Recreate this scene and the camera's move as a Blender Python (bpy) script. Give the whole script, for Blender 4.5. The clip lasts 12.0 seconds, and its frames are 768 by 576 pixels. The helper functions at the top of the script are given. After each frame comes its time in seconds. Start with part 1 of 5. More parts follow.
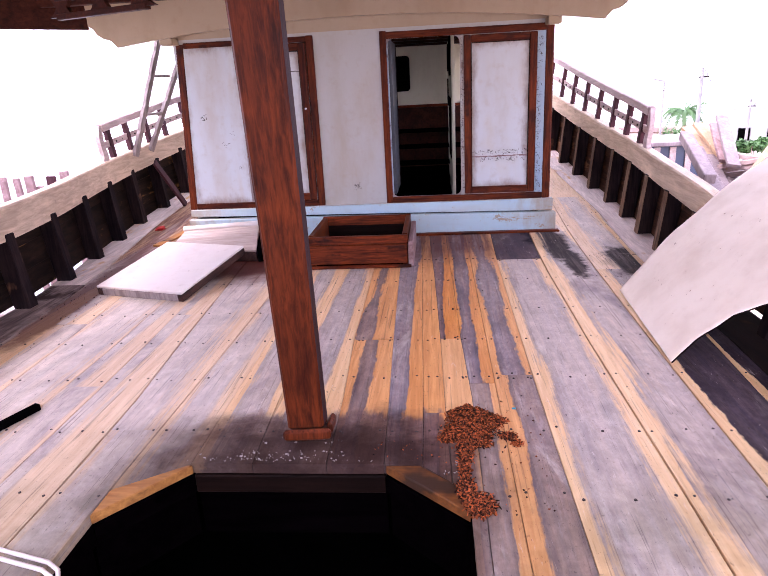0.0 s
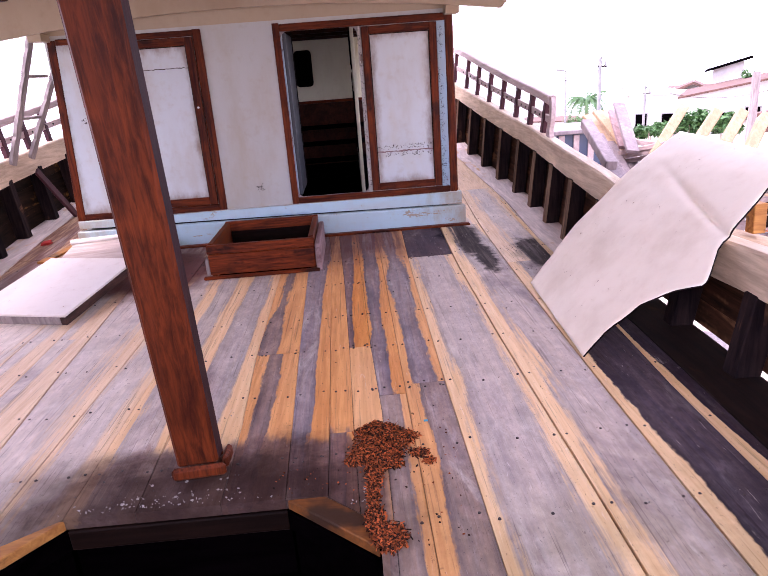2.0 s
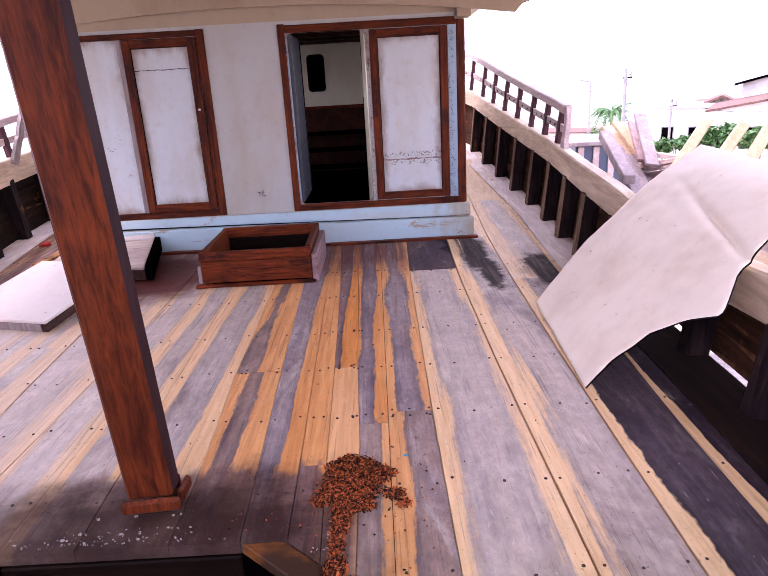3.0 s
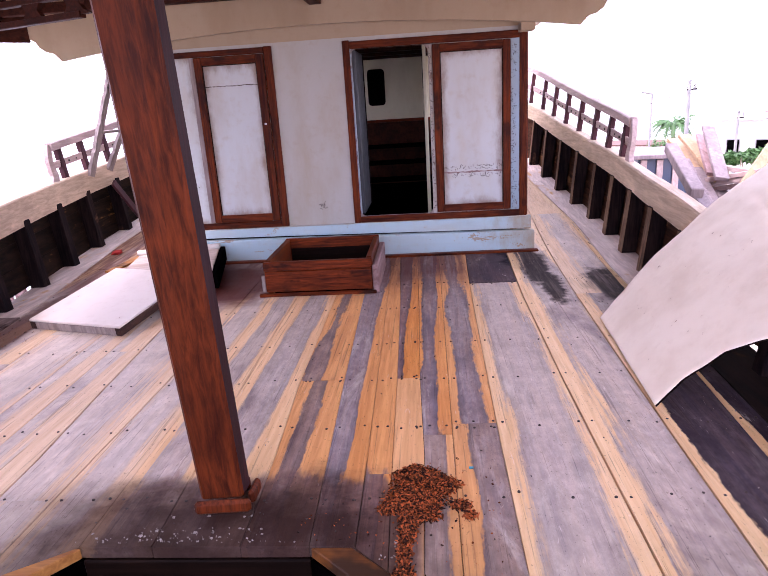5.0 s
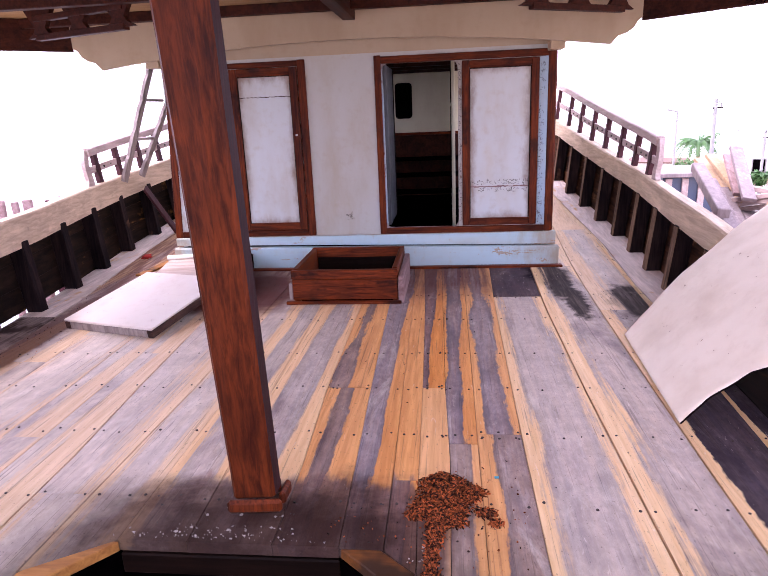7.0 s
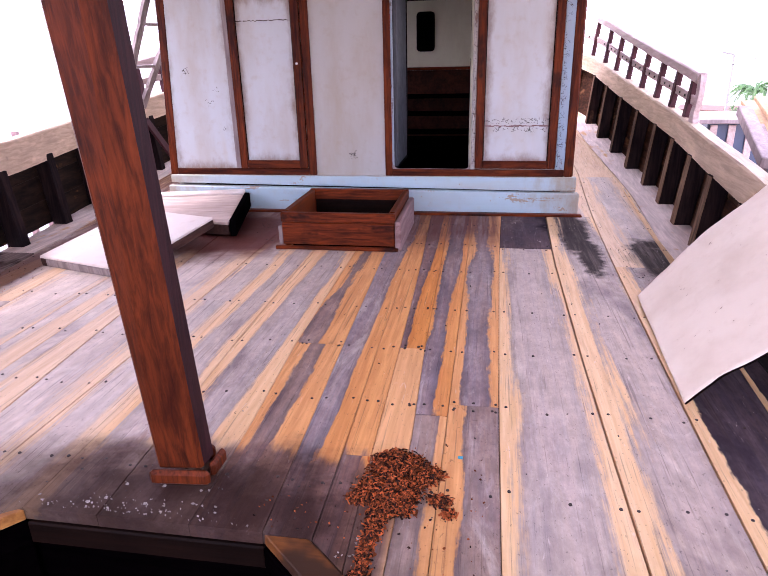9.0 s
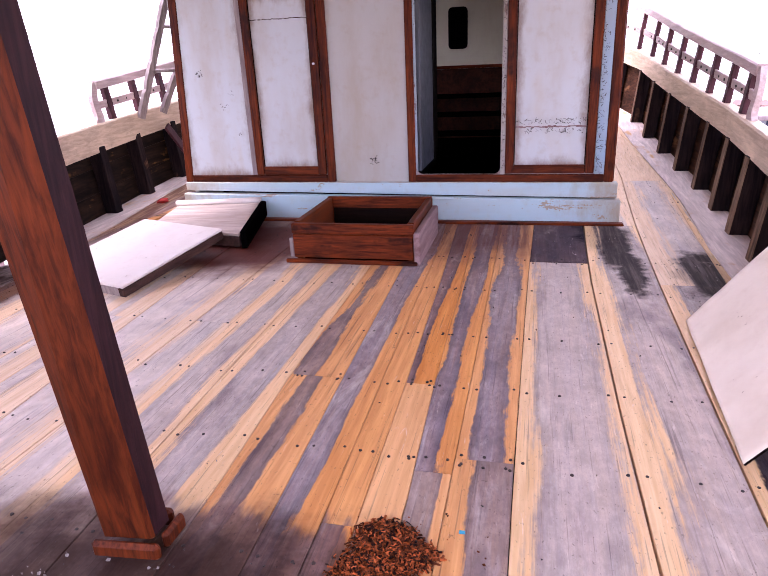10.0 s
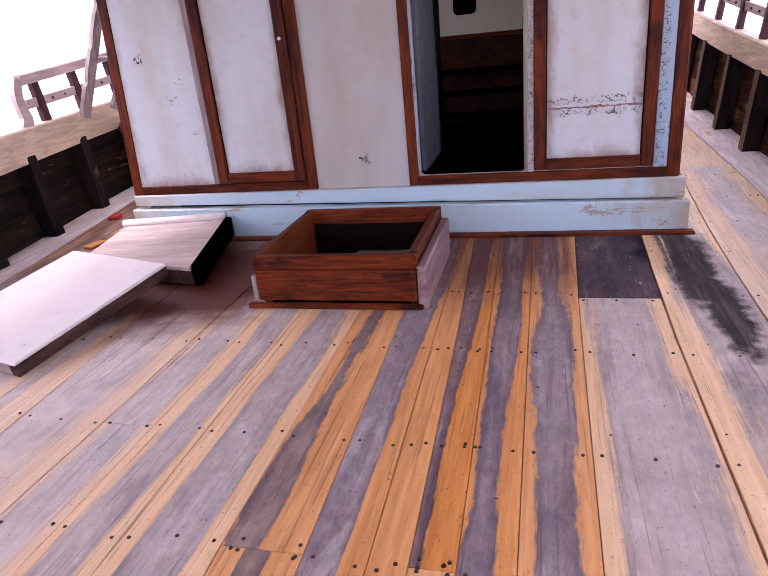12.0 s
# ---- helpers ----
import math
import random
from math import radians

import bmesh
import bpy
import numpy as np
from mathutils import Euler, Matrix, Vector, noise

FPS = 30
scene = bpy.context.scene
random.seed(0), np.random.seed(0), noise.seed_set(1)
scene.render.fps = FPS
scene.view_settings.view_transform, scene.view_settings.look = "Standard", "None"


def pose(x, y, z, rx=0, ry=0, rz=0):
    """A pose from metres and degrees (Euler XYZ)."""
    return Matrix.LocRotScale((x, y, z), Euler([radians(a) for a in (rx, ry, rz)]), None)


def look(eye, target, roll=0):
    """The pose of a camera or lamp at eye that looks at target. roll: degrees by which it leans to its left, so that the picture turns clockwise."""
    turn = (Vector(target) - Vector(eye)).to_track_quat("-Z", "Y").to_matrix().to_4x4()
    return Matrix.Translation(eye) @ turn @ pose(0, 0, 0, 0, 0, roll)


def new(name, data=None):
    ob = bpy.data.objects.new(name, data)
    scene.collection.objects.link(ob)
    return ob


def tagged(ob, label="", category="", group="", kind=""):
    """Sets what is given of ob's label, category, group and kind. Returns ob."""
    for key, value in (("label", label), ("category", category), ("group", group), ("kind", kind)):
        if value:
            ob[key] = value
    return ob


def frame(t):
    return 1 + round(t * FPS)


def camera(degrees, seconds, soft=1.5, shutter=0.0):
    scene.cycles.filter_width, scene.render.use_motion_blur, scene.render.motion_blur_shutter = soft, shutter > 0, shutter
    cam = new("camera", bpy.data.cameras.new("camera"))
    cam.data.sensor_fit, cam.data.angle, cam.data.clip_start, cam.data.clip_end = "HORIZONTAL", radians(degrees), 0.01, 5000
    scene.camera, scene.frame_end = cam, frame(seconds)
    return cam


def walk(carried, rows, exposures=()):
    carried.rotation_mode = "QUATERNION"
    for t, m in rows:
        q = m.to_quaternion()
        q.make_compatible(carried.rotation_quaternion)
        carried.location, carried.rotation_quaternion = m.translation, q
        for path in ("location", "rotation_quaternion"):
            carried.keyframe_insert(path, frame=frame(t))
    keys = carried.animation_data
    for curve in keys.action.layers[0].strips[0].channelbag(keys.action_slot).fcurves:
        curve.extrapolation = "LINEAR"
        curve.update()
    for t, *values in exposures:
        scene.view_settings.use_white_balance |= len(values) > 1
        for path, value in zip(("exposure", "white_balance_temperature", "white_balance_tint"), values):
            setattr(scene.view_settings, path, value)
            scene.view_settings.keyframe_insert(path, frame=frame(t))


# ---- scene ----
cam = camera(63.6, 12.0, soft=0.55)
PATH = [
    (0, (0.176, 0.042, 1.488), (-0.002, 1.934, 0.864), -3.0),
    (0.5, (0.178, 0.043, 1.492), (-0.005, 1.935, 0.871), -2.9),
    (1, (0.195, 0.058, 1.492), (0.0, 1.951, 0.874), -3.3),
    (1.5, (0.243, 0.12, 1.48), (0.118, 2.015, 0.852), -5.0),
    (2, (0.295, 0.278, 1.468), (0.356, 2.168, 0.817), -4.3),
    (2.5, (0.34, 0.403, 1.471), (0.469, 2.285, 0.806), -3.1),
    (3, (0.462, 0.514, 1.434), (0.463, 2.413, 0.808), -3.2),
    (3.2, (0.5, 0.519, 1.424), (0.479, 2.432, 0.84), -2.6),
    (4.8, (0.432, 0.509, 1.421), (0.265, 2.422, 0.861), -2.9),
    (5, (0.391, 0.485, 1.441), (0.231, 2.393, 0.862), -3.6),
    (5.5, (0.328, 0.411, 1.48), (0.119, 2.312, 0.896), -3.5),
    (6, (0.344, 0.4, 1.464), (0.139, 2.31, 0.907), -3.3),
    (6.5, (0.335, 0.402, 1.463), (0.138, 2.316, 0.92), -2.8),
    (6.7, (0.331, 0.401, 1.467), (0.132, 2.317, 0.93), -2.6),
    (8.3, (0.514, 0.596, 1.41), (0.202, 2.459, 0.755), -2.5),
    (8.5, (0.557, 0.637, 1.401), (0.268, 2.497, 0.724), -2.3),
    (9, (0.576, 0.805, 1.364), (0.257, 2.648, 0.656), -1.4),
    (9.5, (0.581, 1.015, 1.359), (0.208, 2.835, 0.618), -1.7),
    (10, (0.677, 1.218, 1.33), (0.223, 3.036, 0.63), -2.7),
    (10.5, (0.716, 1.453, 1.349), (0.179, 3.243, 0.639), -3.0),
    (11, (0.594, 1.75, 1.314), (0.069, 3.535, 0.581), -3.6),
    (11.5, (0.512, 2.042, 1.305), (0.042, 3.826, 0.533), -5.3),
    (12, (0.507, 2.386, 1.269), (0.012, 4.17, 0.512), -5.7),
]
walk(cam, [(t, look(eye, target, roll)) for t, eye, target, roll in PATH], [(0.0, 2.12, 6150, 39), (2.5, 1.96, 6150, 39), (6.5, 1.99, 6150, 39), (9.0, 2.16, 6150, 39), (10.0, 2.15, 6150, 39), (11.0, 2.05, 6150, 39), (12.0, 1.95, 6150, 39)])

# ---- light ----
world = bpy.data.worlds.new("sky")
scene.world = world
world.use_nodes = True
wt = world.node_tree
sky = wt.nodes.new("ShaderNodeTexSky")
sky.sky_type = "NISHITA"
sky.sun_disc = False
sky.sun_elevation = radians(52)
sky.sun_rotation = radians(-70)
sky.dust_density = 4.0
sky.air_density = 1.0
tc, turn = wt.nodes.new("ShaderNodeTexCoord"), wt.nodes.new("ShaderNodeMapping")
turn.inputs["Rotation"].default_value = (radians(5.0), 0, 0)
wt.links.new(tc.outputs["Generated"], turn.inputs[0])
wt.links.new(turn.outputs[0], sky.inputs[0])
# thin bright cloud over most of the sky
cloud, veil, over = wt.nodes.new("ShaderNodeTexNoise"), wt.nodes.new("ShaderNodeMapRange"), wt.nodes.new("ShaderNodeMix")
cloud.inputs["Scale"].default_value, cloud.inputs["Detail"].default_value = 3.0, 6.0
veil.inputs[1].default_value, veil.inputs[2].default_value = 0.3, 0.6
veil.inputs[3].default_value, veil.inputs[4].default_value = 0.55, 0.9
over.data_type = "RGBA"
over.inputs[7].default_value = (7.8, 8.2, 9.1, 1)
wt.links.new(turn.outputs[0], cloud.inputs["Vector"])
wt.links.new(cloud.outputs[0], veil.inputs[0])
wt.links.new(veil.outputs[0], over.inputs[0])
wt.links.new(sky.outputs[0], over.inputs[6])
wt.links.new(over.outputs[2], wt.nodes["Background"].inputs[0])
wt.nodes["Background"].inputs[1].default_value = 0.15
sun = new("sun", bpy.data.lights.new("sun", "SUN"))
sun.data.energy, sun.data.angle, sun.data.color = 1.5, radians(20), (1.0, 0.95, 0.88)
sun.matrix_world = look((-9, 3.2, 14), (0, 5, 0))


# ---- material helpers ----
class Mat:
    """A node material with short calls for its nodes."""

    def __init__(self, name, rough=0.6, metal=0.0, spec=0.5):
        self.m = bpy.data.materials.new(name)
        self.m.use_nodes = True
        self.t = self.m.node_tree
        self.b = self.t.nodes["Principled BSDF"]
        self.b.inputs["Roughness"].default_value = rough
        self.b.inputs["Metallic"].default_value = metal
        self.b.inputs["Specular IOR Level"].default_value = spec

    def node(self, kind, **ins):
        n = self.t.nodes.new(kind)
        return n

    def put(self, socket, v):
        if isinstance(v, bpy.types.NodeSocket):
            self.t.links.new(v, socket)
        elif isinstance(v, tuple) and len(v) == 3 and socket.type == "RGBA":
            socket.default_value = (*v, 1)
        else:
            socket.default_value = v

    def coord(self, scale=(1, 1, 1), world_space=False, shift=True):
        if world_space:
            src = self.node("ShaderNodeNewGeometry").outputs["Position"]
        else:
            src = self.node("ShaderNodeTexCoord").outputs["Object"]
        if shift:
            rnd = self.node("ShaderNodeObjectInfo").outputs["Random"]
            src = self.vec("ADD", src, self.vec("SCALE", self.comb(rnd, rnd, rnd), None, 37.0))
        n = self.node("ShaderNodeMapping")
        self.t.links.new(src, n.inputs[0])
        n.inputs["Scale"].default_value = scale
        return n.outputs[0]

    def comb(self, x, y, z):
        n = self.node("ShaderNodeCombineXYZ")
        for k, v in enumerate((x, y, z)):
            self.put(n.inputs[k], v)
        return n.outputs[0]

    def split(self, v):
        n = self.node("ShaderNodeSeparateXYZ")
        self.t.links.new(v, n.inputs[0])
        return n.outputs

    def vec(self, op, a, b=None, scale=None):
        n = self.node("ShaderNodeVectorMath")
        n.operation = op
        self.put(n.inputs[0], a)
        if b is not None:
            self.put(n.inputs[1], b)
        if scale is not None:
            n.inputs["Scale"].default_value = scale
        return n.outputs["Value"] if op in ("DISTANCE", "LENGTH", "DOT_PRODUCT") else n.outputs[0]

    def math(self, op, a, b=0.0, clamp=False):
        n = self.node("ShaderNodeMath")
        n.operation, n.use_clamp = op, clamp
        self.put(n.inputs[0], a)
        self.put(n.inputs[1], b)
        return n.outputs[0]

    def noise(self, vec, scale, detail=4.0, rough=0.55, distort=0.0):
        n = self.node("ShaderNodeTexNoise")
        self.t.links.new(vec, n.inputs["Vector"])
        n.inputs["Scale"].default_value = scale
        n.inputs["Detail"].default_value = detail
        n.inputs["Roughness"].default_value = rough
        n.inputs["Distortion"].default_value = distort
        return n.outputs[0]

    def step(self, v, lo, hi):
        n = self.node("ShaderNodeMapRange")
        n.interpolation_type = "SMOOTHSTEP"
        self.put(n.inputs[0], v)
        self.put(n.inputs[1], lo)
        self.put(n.inputs[2], hi)
        return n.outputs[0]

    def mix(self, f, a, b, blend="MIX"):
        n = self.node("ShaderNodeMix")
        n.data_type, n.blend_type = "RGBA", blend
        self.put(n.inputs[0], f)
        self.put(n.inputs[6], a)
        self.put(n.inputs[7], b)
        return n.outputs[2]

    def colour(self, v):
        self.put(self.b.inputs["Base Color"], v)
        return self

    def rough(self, v):
        self.put(self.b.inputs["Roughness"], v)
        return self

    def bump(self, h, dist=0.002, strength=0.6):
        n = self.node("ShaderNodeBump")
        n.inputs["Strength"].default_value = strength
        n.inputs["Distance"].default_value = dist
        self.put(n.inputs["Height"], h)
        self.t.links.new(n.outputs[0], self.b.inputs["Normal"])
        return self


def wood(name, dark, light, along="y", rough=0.55, spec=0.18, wear=None, wear_at=0.62, scale=1.0, coat=0.0):
    """Sawn timber: streaky grain along one axis, blotches, and patches of wear."""
    a = Mat(name, rough, spec=spec)
    k = {"x": (0.09, 1, 1), "y": (1, 0.09, 1), "z": (1, 1, 0.09)}[along]
    v = a.coord(k)
    grain = a.noise(v, 38 * scale, 5, 0.65, 0.6)
    broad = a.noise(v, 9 * scale, 3, 0.5, 1.2)
    blot = a.noise(a.coord(), 3.1, 4, 0.6)
    f = a.math("ADD", a.math("MULTIPLY", grain, 0.55), a.math("MULTIPLY", broad, 0.45))
    col = a.mix(a.step(f, 0.3, 0.72), dark, light)
    col = a.mix(a.step(blot, 0.35, 0.75), col, a.mix(0.45, col, dark))
    if wear:
        w = a.step(a.math("ADD", a.math("MULTIPLY", blot, 0.6), a.math("MULTIPLY", broad, 0.4)), wear_at - 0.05, wear_at + 0.06)
        col = a.mix(w, col, wear)
    a.colour(col).rough(a.math("ADD", a.math("MULTIPLY", grain, 0.25), rough - 0.12))
    a.bump(f, 0.003, 0.5)
    if coat:
        a.b.inputs["Coat Weight"].default_value = coat
        a.b.inputs["Coat Roughness"].default_value = 0.25
    return a.m


def paint(name, base, dirt, amount=0.5, rough=0.45, stain=None, chips=None, streak=(1, 1, 0.35), edge=None, peel=None):
    """Brushed old paint with grime, faint streaks and chips."""
    a = Mat(name, rough)
    v = a.coord(streak)
    n1 = a.noise(v, 2.3, 5, 0.6)
    n2 = a.noise(a.coord(), 14, 4, 0.6)
    n3 = a.noise(a.coord(), 55, 3, 0.6)
    col = a.mix(a.math("MULTIPLY", a.step(n1, 0.42, 0.78), amount), base, dirt)
    col = a.mix(a.math("MULTIPLY", a.step(n2, 0.5, 0.8), amount * 0.45), col, dirt)
    if stain:
        col = a.mix(a.math("MULTIPLY", a.step(a.noise(v, 1.1, 4, 0.7, 0.5), 0.52, 0.72), 0.65), col, stain)
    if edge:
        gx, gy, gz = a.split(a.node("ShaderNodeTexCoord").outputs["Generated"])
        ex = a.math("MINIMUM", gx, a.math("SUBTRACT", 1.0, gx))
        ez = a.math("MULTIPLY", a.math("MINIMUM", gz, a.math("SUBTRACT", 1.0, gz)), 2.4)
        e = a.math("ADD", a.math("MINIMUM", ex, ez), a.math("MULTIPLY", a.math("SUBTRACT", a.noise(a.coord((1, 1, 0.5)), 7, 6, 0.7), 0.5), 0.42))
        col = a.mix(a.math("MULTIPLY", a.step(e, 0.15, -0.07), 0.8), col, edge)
    if peel:
        c = a.step(a.math("ADD", a.math("MULTIPLY", a.noise(v, 8, 6, 0.7, 0.8), 0.8), a.math("MULTIPLY", n3, 0.2)), 0.585, 0.61)
        col = a.mix(a.math("MULTIPLY", c, 0.8), col, peel)
    if chips:
        c = a.step(a.math("ADD", a.math("MULTIPLY", n2, 0.5), a.math("MULTIPLY", n3, 0.5)), 0.655, 0.675)
        col = a.mix(c, col, chips)
    a.colour(col).rough(a.math("ADD", a.math("MULTIPLY", n2, 0.3), rough - 0.12))
    a.bump(a.math("ADD", n2, a.math("MULTIPLY", n3, 0.4)), 0.0015, 0.35)
    return a.m


def deck_paint():
    """Deck planks: worn grey-violet paint, bare orange wood along the seams. Object colour, packed into 0 to 1: half width, bareness, side, tone."""
    a = Mat("deck_plank_wood", 0.5, spec=0.22)
    info = a.node("ShaderNodeObjectInfo")
    hw, bare, off = a.split(info.outputs["Color"])
    bare = a.math("SUBTRACT", a.math("MULTIPLY", bare, 3.0), 0.5)
    off = a.math("SUBTRACT", a.math("MULTIPLY", off, 2.0), 1.0)
    tone = a.math("SUBTRACT", a.math("MULTIPLY", info.outputs["Alpha"], 2.0), 1.0)
    pale = a.math("MAXIMUM", tone, 0.0)
    dark = a.math("MAXIMUM", a.math("MULTIPLY", tone, -1.0), 0.0)
    ox = a.split(a.coord(shift=False))[0]
    grainv = a.coord((1, 0.06, 1))
    longv = a.coord((1, 0.13, 1))
    pos = a.node("ShaderNodeNewGeometry").outputs["Position"]
    px, py, pz = a.split(pos)
    grain = a.noise(grainv, 60, 5, 0.65, 0.5)
    broad = a.noise(grainv, 16, 3, 0.5, 1.5)
    edge_n = a.noise(longv, 4.6, 4, 0.5, 0.5)
    fine_n = a.noise(a.coord((1, 0.4, 1)), 40, 3, 0.6)
    cloud = a.noise(a.coord(), 5.5, 5, 0.62)
    # share of the way from the seam to the middle
    d = a.math("SUBTRACT", 1.0, a.math("ABSOLUTE", a.math("SUBTRACT", a.math("DIVIDE", ox, hw), off)))
    swing = a.math("MINIMUM", 1.7, a.math("DIVIDE", 0.19, hw))
    lim = a.math("ADD", bare, a.math("MULTIPLY", a.math("SUBTRACT", edge_n, 0.5), swing))
    lim = a.math("ADD", lim, a.math("MULTIPLY", a.math("SUBTRACT", fine_n, 0.5), 0.3))
    rub = a.noise(a.coord((1, 0.03, 1)), 34, 5, 0.7)
    lim = a.math("ADD", lim, a.math("MULTIPLY", a.math("MULTIPLY", a.math("SUBTRACT", rub, 0.5), pale), 1.7))
    soft = a.math("ADD", a.math("MULTIPLY", a.math("MULTIPLY", pale, pale), 0.24), 0.05)
    painted = a.step(a.math("SUBTRACT", d, lim), a.math("MULTIPLY", soft, -1.0), soft)
    rag = a.math("ADD", py, a.math("MULTIPLY", a.math("SUBTRACT", a.noise(a.coord((1, 0.2, 1)), 9, 5, 0.6), 0.5), 0.5))
    kept = a.math("MULTIPLY", a.step(rag, 2.68, 2.60), a.math("MULTIPLY", a.step(px, 0.34, 0.30), a.step(px, -0.95, -0.70)))
    painted = a.math("MAXIMUM", painted, a.math("MULTIPLY", kept, 0.86))
    g = a.step(a.math("ADD", a.math("MULTIPLY", grain, 0.5), a.math("MULTIPLY", broad, 0.5)), 0.32, 0.7)
    gs = a.math("ADD", a.math("MULTIPLY", g, 0.7), 0.15)
    warm = a.mix(gs, (0.53, 0.175, 0.030), (0.87, 0.40, 0.11))
    blond = a.mix(gs, (0.72, 0.46, 0.22), (0.92, 0.69, 0.42))
    wood_c = a.mix(a.step(a.math("MAXIMUM", pale, dark), 0.0, 0.7), warm, blond)
    wood_c = a.mix(a.math("MULTIPLY", a.step(pale, 0.7, 1.0), 0.45), wood_c, a.mix(gs, (0.55, 0.43, 0.32), (0.80, 0.69, 0.57)))
    rnd = info.outputs["Random"]
    broadc = a.noise(a.coord((1, 0.35, 1)), 2.6, 4, 0.6)
    violet = a.mix(cloud, (0.085, 0.054, 0.06), (0.38, 0.275, 0.30))
    slate = a.mix(cloud, (0.05, 0.044, 0.085), (0.36, 0.31, 0.38))
    umber = a.mix(cloud, (0.11, 0.06, 0.052), (0.34, 0.22, 0.20))
    violet = a.mix(a.step(rnd, 0.22, 0.36), violet, slate)
    violet = a.mix(a.step(rnd, 0.62, 0.75), violet, umber)
    violet = a.mix(a.math("MULTIPLY", a.step(broadc, 0.48, 0.66), 0.6), violet, umber)
    ash = a.mix(cloud, (0.44, 0.375, 0.325), (0.93, 0.845, 0.755))
    ash = a.mix(a.math("MULTIPLY", a.step(broadc, 0.5, 0.68), 0.6), ash, (0.42, 0.40, 0.39))
    grey = a.mix(pale, violet, ash)
    grey = a.mix(a.math("MULTIPLY", kept, 0.7), grey, a.mix(cloud, (0.12, 0.06, 0.052), (0.46, 0.28, 0.25)))
    grey = a.mix(a.math("MULTIPLY", g, 0.35), grey, a.mix(0.5, grey, wood_c))
    streak = a.noise(a.coord((1, 0.045, 1)), 24, 6, 0.7)
    grey = a.mix(a.math("MULTIPLY", a.step(streak, 0.52, 0.72), 0.45), grey, a.mix(0.6, grey, (0.82, 0.75, 0.71)))
    grey = a.mix(a.math("MULTIPLY", a.step(streak, 0.46, 0.28), 0.5), grey, a.mix(0.6, grey, (0.05, 0.035, 0.045)))
    wisp = a.noise(a.coord((1, 0.3, 1)), 5.0, 6, 0.65, 2.2)
    grey = a.mix(a.math("MULTIPLY", a.step(wisp, 0.52, 0.7), 0.5), grey, a.mix(0.6, grey, (0.90, 0.865, 0.80)))
    blue = a.step(a.noise(a.coord((1, 0.3, 1)), 4.0, 3, 0.5), 0.55, 0.7)
    grey = a.mix(a.math("MULTIPLY", blue, a.math("SUBTRACT", 0.55, a.math("MULTIPLY", pale, 0.45))), grey, (0.09, 0.075, 0.115))
    figure = a.node("ShaderNodeTexWave")
    figure.wave_type, figure.rings_direction = "RINGS", "Z"
    figure.inputs["Scale"].default_value, figure.inputs["Distortion"].default_value = 3.2, 9.0
    figure.inputs["Detail"].default_value, figure.inputs["Detail Scale"].default_value = 3.0, 1.2
    a.t.links.new(a.coord((1, 0.22, 1)), figure.inputs["Vector"])
    fig = a.step(figure.outputs["Fac"], 0.25, 0.9)
    grey = a.mix(a.math("MULTIPLY", fig, a.math("MULTIPLY", pale, 0.22)), grey, a.mix(0.6, grey, (0.85, 0.76, 0.76)))
    scuff = a.step(a.noise(a.coord((1, 0.12, 1)), 26, 4, 0.7), 0.6, 0.75)
    grey = a.mix(a.math("MULTIPLY", scuff, 0.4), grey, (0.52, 0.45, 0.45))
    gap = a.math("SUBTRACT", d, lim)
    rim = a.math("MULTIPLY", a.math("SUBTRACT", 1.0, a.step(gap, 0.02, 0.4)), a.math("SUBTRACT", 0.75, a.math("MULTIPLY", pale, 0.62)))
    grey = a.mix(rim, grey, a.mix(0.62, grey, (0.05, 0.035, 0.06)))
    mott = a.step(a.noise(a.coord((1, 0.5, 1)), 30, 6, 0.75), 0.38, 0.66)
    grey = a.mix(a.math("MULTIPLY", a.math("SUBTRACT", 1.0, mott), a.math("SUBTRACT", 0.5, a.math("MULTIPLY", pale, 0.28))), grey, a.mix(0.6, grey, (0.04, 0.03, 0.04)))
    wood_c = a.mix(a.math("MULTIPLY", a.step(a.noise(a.coord((1, 0.15, 1)), 11, 5, 0.7), 0.52, 0.75), 0.45), wood_c, a.mix(0.4, wood_c, (0.25, 0.075, 0.02)))
    line = a.step(a.noise(a.coord((1, 0.02, 1)), 95, 2, 0.5), 0.66, 0.72)
    grey = a.mix(a.math("MULTIPLY", dark, 0.9), grey, a.mix(1.0, grey, (0.17, 0.15, 0.19), "MULTIPLY"))
    col = a.mix(painted, wood_c, grey)
    col = a.mix(a.math("MULTIPLY", line, 0.5), col, a.mix(0.7, col, (0.05, 0.03, 0.03)))
    # open grain, dents and fine scratches
    pores = a.step(a.noise(a.coord((1, 0.018, 1)), 75, 4, 0.65), 0.42, 0.30)
    col = a.mix(a.math("MULTIPLY", pores, 0.55), col, a.mix(0.75, col, (0.03, 0.018, 0.02)))
    speck = a.step(a.noise(a.coord((1, 0.55, 1)), 95, 3, 0.6), 0.63, 0.70)
    col = a.mix(a.math("MULTIPLY", speck, 0.55), col, a.mix(0.7, col, (0.025, 0.015, 0.015)))
    nick = a.step(a.noise(a.coord((0.7, 0.10, 1)), 60, 4, 0.7, 0.8), 0.64, 0.72)
    col = a.mix(a.math("MULTIPLY", nick, 0.5), col, a.mix(0.65, col, (0.92, 0.84, 0.78)))
